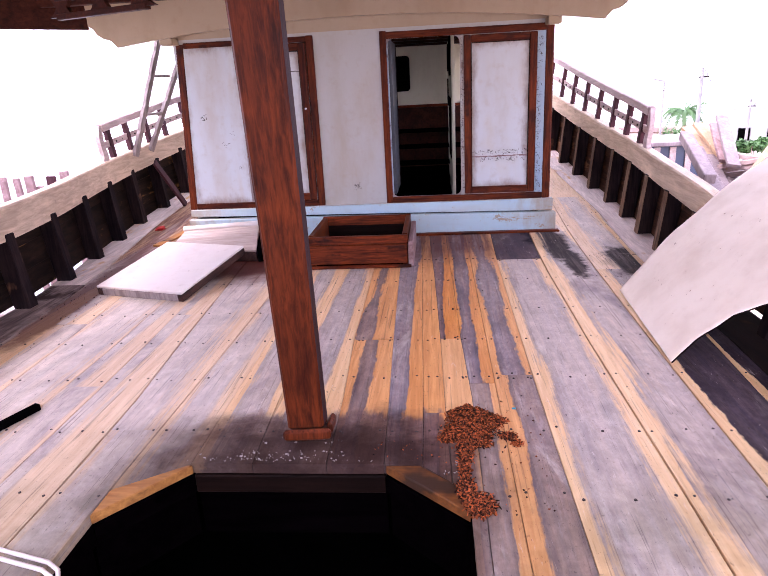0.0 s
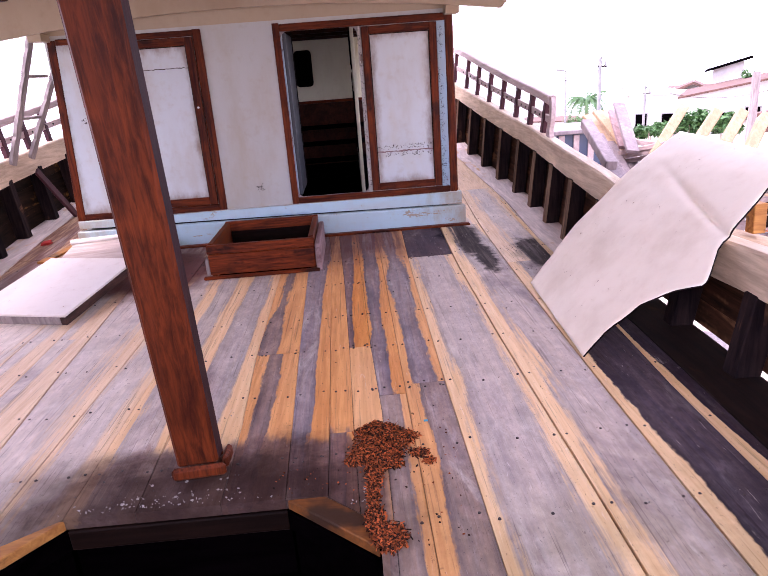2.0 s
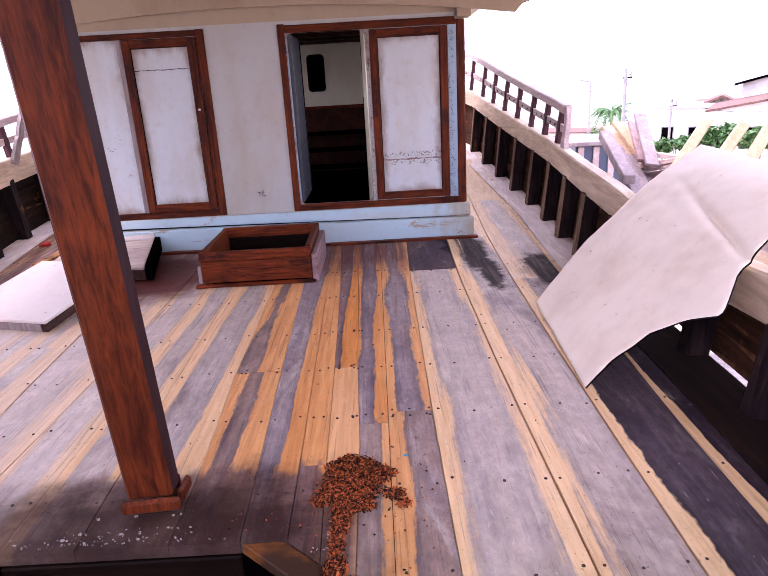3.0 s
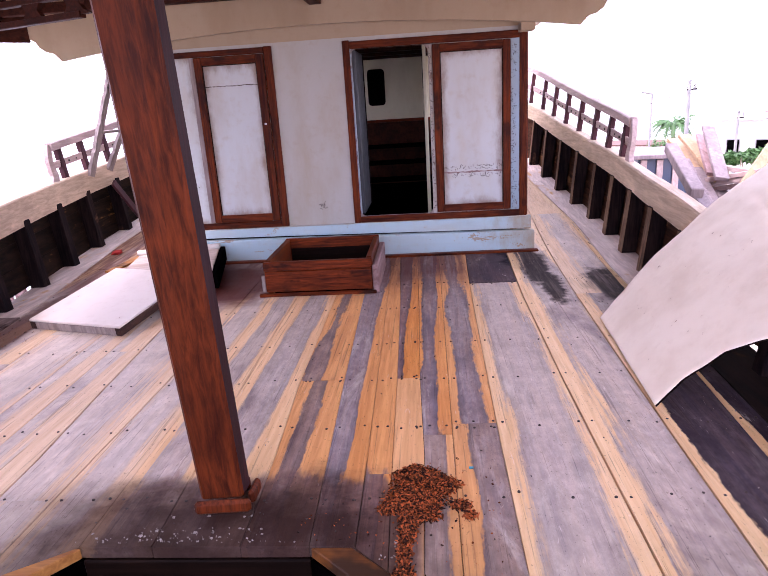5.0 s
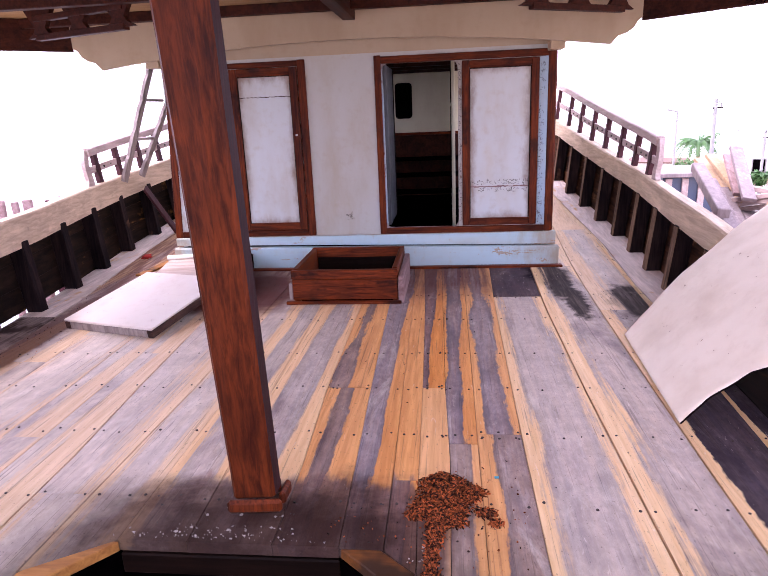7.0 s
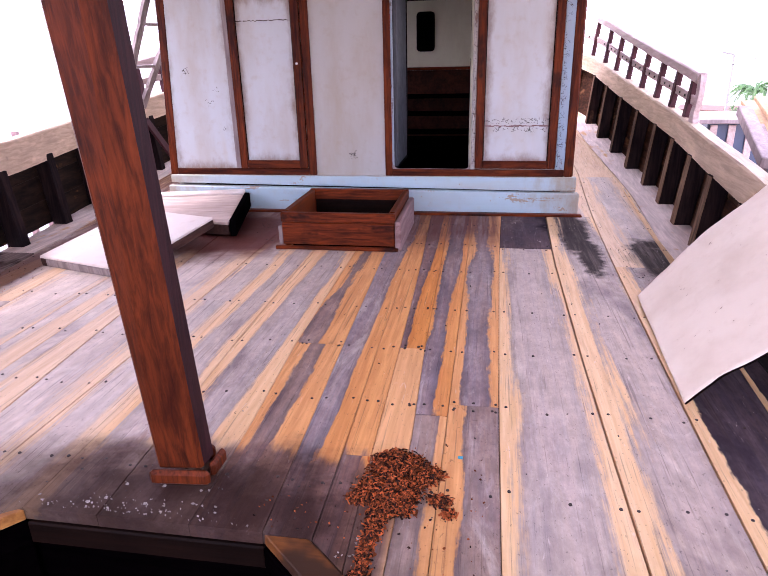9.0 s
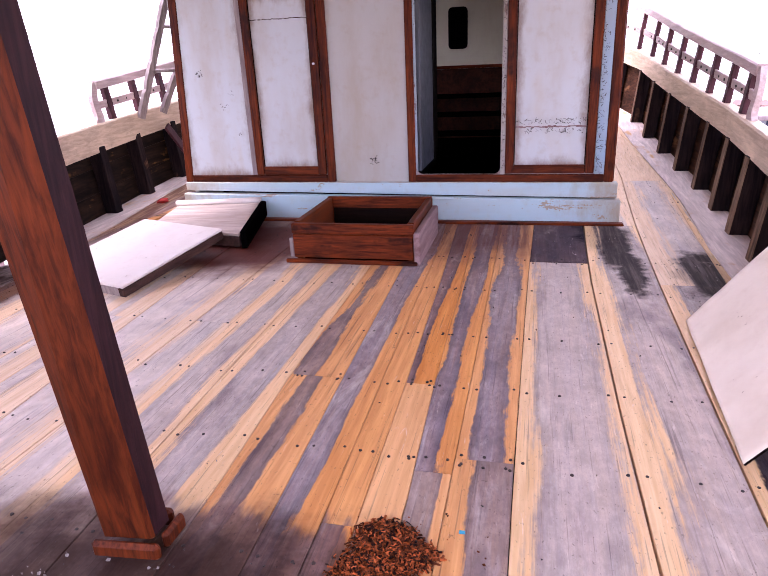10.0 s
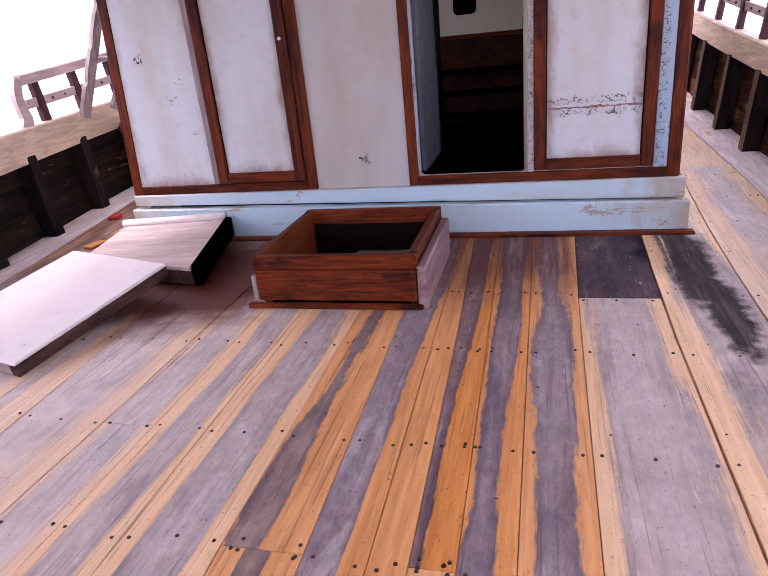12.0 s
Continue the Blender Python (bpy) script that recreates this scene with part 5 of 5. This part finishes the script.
board = solo("loose_board", beam((-2.72, 6.05, 0.02), (-2.62, 6.75, 0.03), 0.09, 0.02, (1, 0, 0), 0.003), ORANGE, "short loose orange board lying beside the house", "board")
rag = bmesh.new()
bmesh.ops.create_icosphere(rag, subdivisions=3, radius=0.05, matrix=Matrix.Translation((-2.98, 6.75, 0.06)))
for v in rag.verts:
    v.co += Vector((1, 1, 0.4)) * (noise.noise(v.co * 25) * 0.03)
    v.co.z = max(0.035, 0.035 + (v.co.z - 0.035) * 0.6)
RED = plain("red_cloth", (0.35, 0.02, 0.02), (0.55, 0.05, 0.04), 30, 0.9)
solo("red_rag", rag, RED, "crumpled red rag on the covering board", "rag", smooth=True)


def flakes(name, spots, n, material, label, size=0.012):
    vs, fs = [], []
    for _ in range(n):
        x0, x1, y0, y1 = random.choice(spots)
        x, y = random.uniform(x0, x1), random.uniform(y0, y1)
        h = hatch_start(x)
        if h and y < h + 0.015:
            continue
        s = random.uniform(0.2, 1) ** 1.6 * size
        k = len(vs)
        m = 5
        a0 = random.uniform(0, 6.28)
        for j in range(m):
            a = a0 + 6.283 * j / m
            r = s * random.uniform(0.5, 1)
            vs.append((x + r * math.cos(a), y + r * 0.7 * math.sin(a), 0.004 + random.uniform(0, 0.006)))
        vs.append((x, y, 0.002))
        fs.append(tuple(range(k, k + m)))
        fs += [(k + j, k + 5, k + (j + 1) % m) for j in range(m)]
    me = bpy.data.meshes.new(name)
    me.from_pydata(vs, [], fs)
    me.materials.append(material)
    return tagged(new(name, me), label, "debris", kind="stuff")


flakes("paint_flakes", [(-0.62, -0.3, 2.36, 2.45), (-0.75, -0.25, 2.26, 2.34), (-0.9, -0.1, 2.26, 2.3), (-0.1, 0.25, 2.0, 2.25)], 60, DEBRIS, "pale paint flakes and chips scattered by the hatch", 0.012)
flakes("plaster_dust", [(-0.85, -0.25, 2.232, 2.275), (-0.7, -0.3, 2.25, 2.32), (-0.95, -0.1, 2.232, 2.25), (0.05, 0.3, 1.98, 2.2)], 150, DEBRIS, "crumbled pale plaster along the hatch edge", 0.007)
flakes("dark_crumbs", [(-1.0, 0.5, 2.27, 2.5), (-1.2, 0.2, 5.9, 6.2), (-1.35, -0.95, 5.5, 6.15), (1.5, 1.9, 4.5, 5.4), (0.9, 1.4, 5.9, 6.2), (-2.8, -2.4, 3.4, 5.4), (-0.5, 1.6, 2.0, 6.0)], 420, NAIL, "dark wood crumbs and dirt on the deck", 0.008)
flakes("white_crumbs", [(0.9, 1.4, 5.7, 6.2), (1.5, 1.9, 4.9, 5.3), (0.7, 1.0, 5.5, 6.1), (1.2, 1.8, 1.9, 3.2), (-0.6, 0.6, 2.6, 5.0)], 120, DEBRIS, "white specks of plaster on the deck", 0.006)
flakes("loose_shavings", [(0.15, 0.6, 1.9, 2.75), (-0.15, 0.2, 1.98, 2.4), (-2.75, -2.4, 4.0, 5.2)], 260, SHAVING, "thin scatter of shavings over the planks", 0.008)


BLUECHIP = plain("blue_plastic", (0.02, 0.25, 0.40), (0.04, 0.38, 0.55), 40, 0.5)


# pencil scrawls and scrapes on the painted wall
def scrawl(x, z, w, n, seed, parent):
    r = random.Random(seed)
    for _ in range(n):
        a, l = r.uniform(0, 6.28), r.uniform(0.2, 0.6) * w
        p = Vector((x + r.uniform(-w, w) * 0.6, 6.3065 if parent is not house else 6.319, z + r.uniform(-w, w) * 0.6))
        q = p + Vector((math.cos(a), 0, math.sin(a))) * l
        m = (p + q) / 2 + Vector((-math.sin(a), 0, math.cos(a))) * l * 0.25
        part("scratch_mark", tube([p, m, q], r.uniform(0.0008, 0.0026), 5), NAIL, parent)


scrawl(-0.64, 0.51, 0.05, 16, 3, house)
for k, (x, z, w, n) in enumerate(((-2.13, 1.26, 0.045, 12), (-1.95, 0.98, 0.05, 5), (-1.86, 1.1, 0.04, 4), (-1.82, 0.75, 0.02, 6))):
    scrawl(x, z, w, n, 10 + k, bpy.data.objects["side_panel"])

# ---- beyond the bulwarks ----
EYE = Vector((0.31, 0.44, 1.41))


def far(az, el, dist):
    """A place by its bearing and height as seen from the deck, and its distance over ground."""
    a, e = radians(az - 0.1), radians(el - 0.55)
    return EYE + Vector((math.sin(a), math.cos(a), math.tan(e))) * dist


# half-built boat next door
nb = thing("neighbour_boat", far(29, -20, 7.5), "half-built wooden boat with bare pale ribs standing next door", "boat")
for (a, b_) in [((28.5, -3.4), (27.0, -6.3)), ((31.0, -3.8), (29.4, -6.9)), ((32.8, -3.9), (31.5, -7.0)), ((34.4, -4.2), (33.5, -7.2)), ((36.0, -4.8), (35.7, -7.5))]:
    p, q = far(*a, 7.4), far(*b_, 7.0)
    part("rib", beam(p, q + (q - p) * 1.2, 0.1, 0.13, (1, 0, 0), 0.008), BLOND, nb)
for (a, b_) in [((20.9, -4.3), (22.1, -6.2)), ((21.3, -4.9), (22.9, -7.6)), ((21.9, -5.5), (23.3, -7.9)), ((22.9, -6.2), (24.1, -8.4)), ((24.4, -7.1), (25.3, -8.8)), ((26.2, -7.4), (26.5, -8.4))]:
    p, q = far(*a, 7.6), far(*b_, 7.0)
    part("rib", beam(p, q + (q - p) * 0.8, 0.12, 0.1, (1, 0, 0), 0.008), YARDWOOD, nb)
for (a, b_) in [((24.5, -5.85), (37.6, -7.9)), ((23.8, -6.9), (27.9, -6.1)), ((24.1, -7.2), (27.9, -6.55)), ((24.5, -7.6), (27.9, -6.95)), ((25.2, -8.0), (27.9, -7.4)), ((25.2, -8.5), (27.6, -7.9))]:
    part("ribband", beam(far(*a, 7.3), far(*b_, 6.9), 0.05, 0.07, (0, 0, 1), 0.005), RAILWOOD, nb)
for (a, b_) in [((34.7, -11.6), (37.9, -10.3)), ((34.5, -12.8), (38.1, -11.4))]:
    part("ribband", beam(far(*a, 5.6), far(*b_, 5.4), 0.09, 0.06, (0, 0, 1), 0.005), FRAME, nb)
for k in range(7):
    part("ribband", beam(far(33.2, -8.0 - 0.95 * k, 6.4), far(42, -7.2 - 1.0 * k, 6.1), 0.07, 0.12, (0, 0, 1), 0.005), RAILWOOD if k % 2 else GREYWOOD, nb)
part("sheer_plank", beam(far(33.0, -13.6, 4.6), far(40, -15.0, 4.6), 0.05, 0.3, (0, 0, 1), 0.005), BLOND, nb)
part("post_head", beam(far(35.0, -10.8, 4.65), far(35.1, -13.2, 4.65), 0.09, 0.09, (1, 0, 0), 0.005), ORANGE, nb)
part("keel_block", beam(far(26, -24, 7.3), far(34, -24, 7.3), 0.3, 1.0, (0, 0, 1), 0.02), GREYWOOD, nb)
for k in range(9):
    az = 25 + 1.5 * k
    part("floor_timber", beam(far(az, -9.0 - 0.1 * k, 7.6), far(az + 1.4, -9.6, 6.7), 0.05, 0.12, (0, 0, 1), 0.005), RAILWOOD if k % 2 else GREYWOOD, nb)
for k, (a, b_, w, m) in enumerate([((21.0, -3.7), (23.5, -6.4), 0.15, BLOND), ((21.8, -3.4), (24.0, -6.0), 0.14, BLOND), ((23.0, -3.4), (23.8, -5.6), 0.10, SIDEWOOD), ((23.5, -2.8), (24.5, -5.7), 0.13, YARDWOOD)]):
    p, q = far(*a, 8.2 - 0.15 * k), far(*b_, 7.6 - 0.15 * k)
    solo("leaning_plank", beam(p, q + (q - p) * 0.35, w, 0.04, (1, 0.2, 0), 0.004), m, "pale sawn plank leaning on the half-built boat", "plank", group="leaning planks")

# blue shed front behind it
shed = thing("shed", far(20.6, -20, 11), "small dark blue shed behind the planks", "shed")
NAVY = paint("navy_paint", (0.03, 0.05, 0.10), (0.08, 0.08, 0.1), 0.4)
p = far(20.6, -7.0, 11)
part("shed_wall", box(p.x - 0.45, p.x + 0.5, p.y, p.y + 1.0, p.z - 2.5, p.z + 0.35, 0.01), NAVY, shed)
part("shed_roof", box(p.x - 0.6, p.x + 0.65, p.y - 0.12, p.y + 1.2, p.z + 0.352, p.z + 0.42, 0.01), YARDWOOD, shed)
for k in range(4):
    part("wall_batten", box(p.x - 0.42 + 0.25 * k, p.x - 0.32 + 0.25 * k, p.y - 0.03, p.y - 0.002, p.z - 2.4, p.z + 0.33, 0.004), RAILWOOD, shed)


def building(name, az0, az1, top0, top1, dist, deep, material, label, windows=0, roof=TILE, over=0.25):
    """A house wall between two bearings, with a sloped roof slab and windows."""
    a, c = far(az0, top0, dist), far(az1, top1, dist)
    bld = thing(name, ((a.x + c.x) / 2, a.y, ground_z(0, a.y)), label, "house")
    back = (Vector((c.y - a.y, a.x - c.x, 0)).normalized()) * -deep
    if back.y < 0:
        back = -back
    g = lambda v: Vector((v.x, v.y, ground_z(v.x, v.y) - 0.3))
    b = bmesh.new()
    lo = [b.verts.new(g(v)) for v in (a, c, c + back, a + back)]
    hi = [b.verts.new(v) for v in (a, c, c + back, a + back)]
    for i in range(4):
        b.faces.new((lo[i], lo[(i + 1) % 4], hi[(i + 1) % 4], hi[i]))
    b.faces.new(hi)
    part("wall", b, material, bld)
    d = (c - a).normalized()
    up = Vector((0, 0, 0.12))
    q = [a - d * over - back.normalized() * over, c + d * over - back.normalized() * over, c + d * over + back, a - d * over + back]
    b = bmesh.new()
    lo = [b.verts.new(v + Vector((0, 0, 0.01))) for v in q]
    hi = [b.verts.new(v + up + Vector((0, 0, 0.01))) for v in q]
    b.faces.new(lo[::-1])
    b.faces.new(hi)
    for i in range(4):
        b.faces.new((lo[i], lo[(i + 1) % 4], hi[(i + 1) % 4], hi[i]))
    part("roof", b, roof, bld)
    n = -back.normalized() * 0.03
    for k in range(windows):
        f = (k + 0.6) / (windows + 0.2)
        w = a.lerp(c, f) - Vector((0, 0, 1.3))
        win = part("window", beam(w + n * 0.5, w + n * 0.5 - Vector((0, 0, 1.0)), 0.9, 0.06, d, 0.01), CONCRETE, bld)
        part("pane", beam(w + n * 2 - Vector((0, 0, 0.08)), w + n * 2 - Vector((0, 0, 0.92)), 0.75, 0.03, d, 0.005), DARK, win)
    return bld


building("house", 28.0, 34.2, -2.9, -1.8, 44, 8, HOUSE, "long white rendered house with a sloping tiled edge", 3)
building("house", 34.2, 39.0, -1.2, -1.3, 40, 8, HOUSE, "tall white rendered house beside the yard", 3)
building("house", 23.8, 28.2, -2.5, -2.6, 52, 7, HOUSE, "white rendered house beyond the hedge", 2, HOUSE)
building("house", 27.0, 30.2, -2.3, -2.3, 60, 6, HOUSE, "white house with low gabled roof", 1)
building("house", 15.5, 20.0, -4.3, -4.4, 70, 6, HOUSE, "distant pale house with a tiled roof", 3)
building("water_tower", 30.0, 32.1, -0.9, -0.35, 52, 3, HOUSE, "white roof-top tank house with a tilted dark roof", 0, DARK, 0.5)
building("yard_wall", 27.5, 39.5, -5.6, -3.4, 22, 0.4, HOUSE, "low white yard wall capped with clay tiles", 0, TILE, 0.15)
building("brick_wall", 34.6, 39.5, -5.6, -5.3, 15, 0.25, BRICK, "bare orange brick wall beside the yard", 0, TILE, 0.1)
# gabled end
g0, g1, g2 = far(27.0, -2.4, 58), far(28.7, -1.7, 58), far(30.2, -2.4, 58)
gable = thing("gable_roof", g1, "low red tiled gable roof on a white house", "roof")
for p, q in ((g0, g1), (g1, g2)):
    part("roof_slope", beam(p, q, 0.18, 4.0, (0, 0, 1), 0.01), TILE, gable)
b = bmesh.new()
b.faces.new([b.verts.new(v + Vector((0, 0.5, -0.1))) for v in (g0, g1, g2)])
part("gable_wall", b, HOUSE, gable)

# poles and wires
for i, (top, bot, d, r, m) in enumerate([((18.9, -0.2), (18.9, -6.2), 34, 0.06, CONCRETE), ((21.6, 0.7), (21.7, -7.5), 32, 0.105, CONCRETE), ((25.2, -1.8), (25.2, -6.3), 40, 0.085, CONCRETE), ((33.2, -1.1), (33.3, -5.9), 16, 0.11, GREYWOOD), ((34.9, 0.3), (35.0, -4.0), 30, 0.1, FRAME)]):
    p, q = far(*top, d), far(*bot, d)
    q.z = min(q.z, ground_z(q.x, q.y) - 0.2)
    pole = thing("utility_pole", q, "tall thin pole standing beyond the yard", "pole", group="poles")
    part("pole_shaft", tube([q, p], [r, r * 0.75], 10), m, pole)
    if i in (1, 2):
        part("cross_arm", beam(p - Vector((0.1, 0, 0.4)), p + Vector((0.32, 0, -0.4)), 0.07, 0.07, (0, 0, 1), 0.01), FRAME, pole)
        for e in (0.0, 0.25):
            part("insulator", tube([p + Vector((e, 0, -0.38)), p + Vector((e, 0, -0.15))], [0.05, 0.03], 8), CONCRETE, pole)
    if i == 0:
        part("lamp_arm", tube([p, p + Vector((-0.5, 0, 0.1))], 0.04, 8), CONCRETE, pole)


def wire(p, q, sag):
    pts = [p.lerp(q, k / 10) - Vector((0, 0, sag * 4 * (k / 10) * (1 - k / 10))) for k in range(11)]
    solo("overhead_wire", tube(pts, 0.012, 5), FRAME, "thin dark overhead wire between poles", "wire", group="wires")


wire(far(21.8, 0.5, 32), far(25.3, -1.9, 40), 0.8)
wire(far(21.8, 0.4, 32), far(16, -0.2, 34), 0.6)
wire(far(25.3, -1.9, 40), far(36, -1.9, 44), 0.8)


# palm, hedge and bushes
def frond(b, base, ang, droop, length):
    pts = []
    for k in range(9):
        f = k / 8
        r = length * f * (1 - 0.15 * f)
        pts.append(base + Vector((math.cos(ang) * r, math.sin(ang) * r, length * (0.75 * f - droop * f * f))))
    for k in range(1, 9):
        p, q = pts[k - 1], pts[k]
        d = (q - p).normalized()
        s = d.cross(Vector((0, 0, 1))).normalized()
        for h in (-1, 1):
            for e in (0.0, 0.25, 0.5, 0.75):
                o = p.lerp(q, e)
                l = length * 0.22 * (1 - 0.6 * abs(k / 8 - 0.45))
                tip = o + s * h * l + d * l * 0.5 - Vector((0, 0, l * random.uniform(0.3, 0.8)))
                vs = [b.verts.new(v) for v in (o - d * 0.02, o + d * 0.03, tip)]
                b.faces.new(vs)
    return tube(pts, [0.03 * (1 - 0.8 * k / 8) for k in range(9)], 5, b)


crown = far(20.6, -2.75, 46)
palm = thing("palm_tree", (crown.x, crown.y, ground_z(0, crown.y)), "green coconut palm with drooping fronds beyond the yard", "tree")
part("trunk", tube([(crown.x + 0.4, crown.y, ground_z(0, crown.y) - 0.2), (crown.x + 0.2, crown.y, (crown.z + ground_z(0, crown.y)) / 2), crown], [0.2, 0.15, 0.11], 9), TRUNK, palm)
b = bmesh.new()
for k in range(40):
    b = frond(b, crown, k * 2.4 + random.uniform(-0.2, 0.2), random.uniform(0.35, 1.9), random.uniform(1.4, 2.0))
part("crown", b, LEAF, palm)


def bush(az, el, dist, w, h, n, label, name="bush"):
    c = far(az, el, dist)
    t = thing(name, (c.x, c.y, ground_z(0, c.y)), label, "plant", group="yard plants")
    b = None
    for k in range(5):
        a = k * 1.3
        b = tube([(c.x, c.y, ground_z(0, c.y) - 0.1), (c.x + 0.3 * w * math.cos(a), c.y + 0.3 * w * math.sin(a), c.z)], [0.05, 0.015], 6, b)
    part("branches", b, TRUNK, t)
    vs, fs = [], []
    lumps = [(random.uniform(-1, 1) * w * 0.6, random.uniform(-0.5, 0.5) * w * 0.5, random.uniform(-0.6, 0.5) * h, random.uniform(0.35, 0.6)) for _ in range(9)]
    for _ in range(n):
        lx, ly, lz, lr = random.choice(lumps)
        v = Vector((random.gauss(0, 1), random.gauss(0, 1), random.gauss(0, 1))).normalized() * random.uniform(0.6, 1.05)
        p = c + Vector((lx + v.x * lr * w * 0.6, ly + v.y * lr * w * 0.6, lz + v.z * lr * h))
        m = Euler((random.uniform(-1, 1), random.uniform(-1, 1), random.uniform(0, 6.3))).to_matrix()
        s = random.uniform(0.07, 0.15)
        k = len(vs)
        vs += [p + m @ Vector(q) * s for q in ((-1, 0, 0), (0, -0.45, 0.1), (1, 0, 0), (0, 0.45, 0.1))]
        fs.append((k, k + 1, k + 2, k + 3))
    me = bpy.data.meshes.new("foliage")
    me.from_pydata([v - ORIGIN[t] for v in vs], [], fs)
    me.materials.append(LEAF)
    ob = new("foliage", me)
    ob.parent = t


bush(26.0, -5.3, 24, 1.0, 0.28, 900, "low green hedge along the yard wall", "hedge")
bush(24.6, -5.5, 24, 0.6, 0.25, 500, "low green hedge along the yard wall", "hedge")
bush(29.0, -4.9, 20.5, 0.8, 0.45, 900, "round green bush behind the neighbouring ribs")
bush(31.6, -4.9, 20.5, 0.6, 0.4, 600, "small green bush behind the neighbouring ribs")
bush(32.6, -1.7, 50, 0.9, 0.7, 400, "small green tree top behind the roof")
bush(19.9, -4.7, 44, 1.3, 0.6, 500, "dark green shrub at the palm's foot")

# timber stakes and small boats on the sea side
TONES = [SIDEWOOD, SIDEWOOD, RAILPOST, SIDEWOOD, SIDEWOOD, SIDEWOOD, NAVY]
other = thing("moored_boat_frame", far(-38, -20, 13), "upright ribs of another wooden boat at the water's edge", "boat")
for k, (az, el) in enumerate([(-35.8, -4.7), (-35.1, -5.6), (-34.2, -4.9), (-33.2, -4.6), (-32.7, -5.0), (-32.1, -5.0), (-31.4, -5.0), (-36.7, -4.8), (-37.6, -4.6), (-39.4, -4.4), (-41.2, -4.2), (-43, -4.0)]):
    p = far(az, el, 13)
    part("rib", beam(p, p - Vector((random.uniform(-0.2, 0.2), 0, 2.8)), 0.17 if k in (0, 2, 3) else 0.12, 0.08, (1, 0, 0), 0.01), TONES[k % 7], other)
part("ribband", beam(far(-44, -6.4, 12.9), far(-31, -6.9, 12.9), 0.06, 0.05, (0, 0, 1), 0.005), RAILWOOD, other)
part("keel", beam(far(-44, -15.5, 13), far(-31, -15.5, 13), 0.3, 0.5, (0, 0, 1), 0.02), GREYWOOD, other)
for az, el, w in ((-33.6, -4.25, 0.7), (-32.7, -4.2, 0.9), (-34.8, -4.3, 0.5)):
    p = far(az, el, 62)
    p.z = ground_z(p.x, p.y) + 0.05
    bt = thing("fishing_boat", p, "small far fishing boat lying on the bright water", "boat", group="far boats")
    b = loft([[p + Vector((x * w * 2.2, y, z)) for y, z in ((-0.3 * k, 0.5), (-0.22 * k, 0.0), (0.22 * k, 0.0), (0.3 * k, 0.5))] for x, k in ((-1, 0.1), (-0.5, 1), (0.4, 1.1), (1, 0.6))])
    part("boat_body", b, RAILWOOD, bt)
    part("mast", tube([p + Vector((0, 0, 0.2)), p + Vector((0, 0, 1.6))], 0.04, 6), FRAME, bt)

chip = solo("blue_chip", box(0.505, 0.523, 2.675, 2.688, 0.001, 0.005, 0.001), BLUECHIP, "small bright blue plastic chip on the planks", "chip")
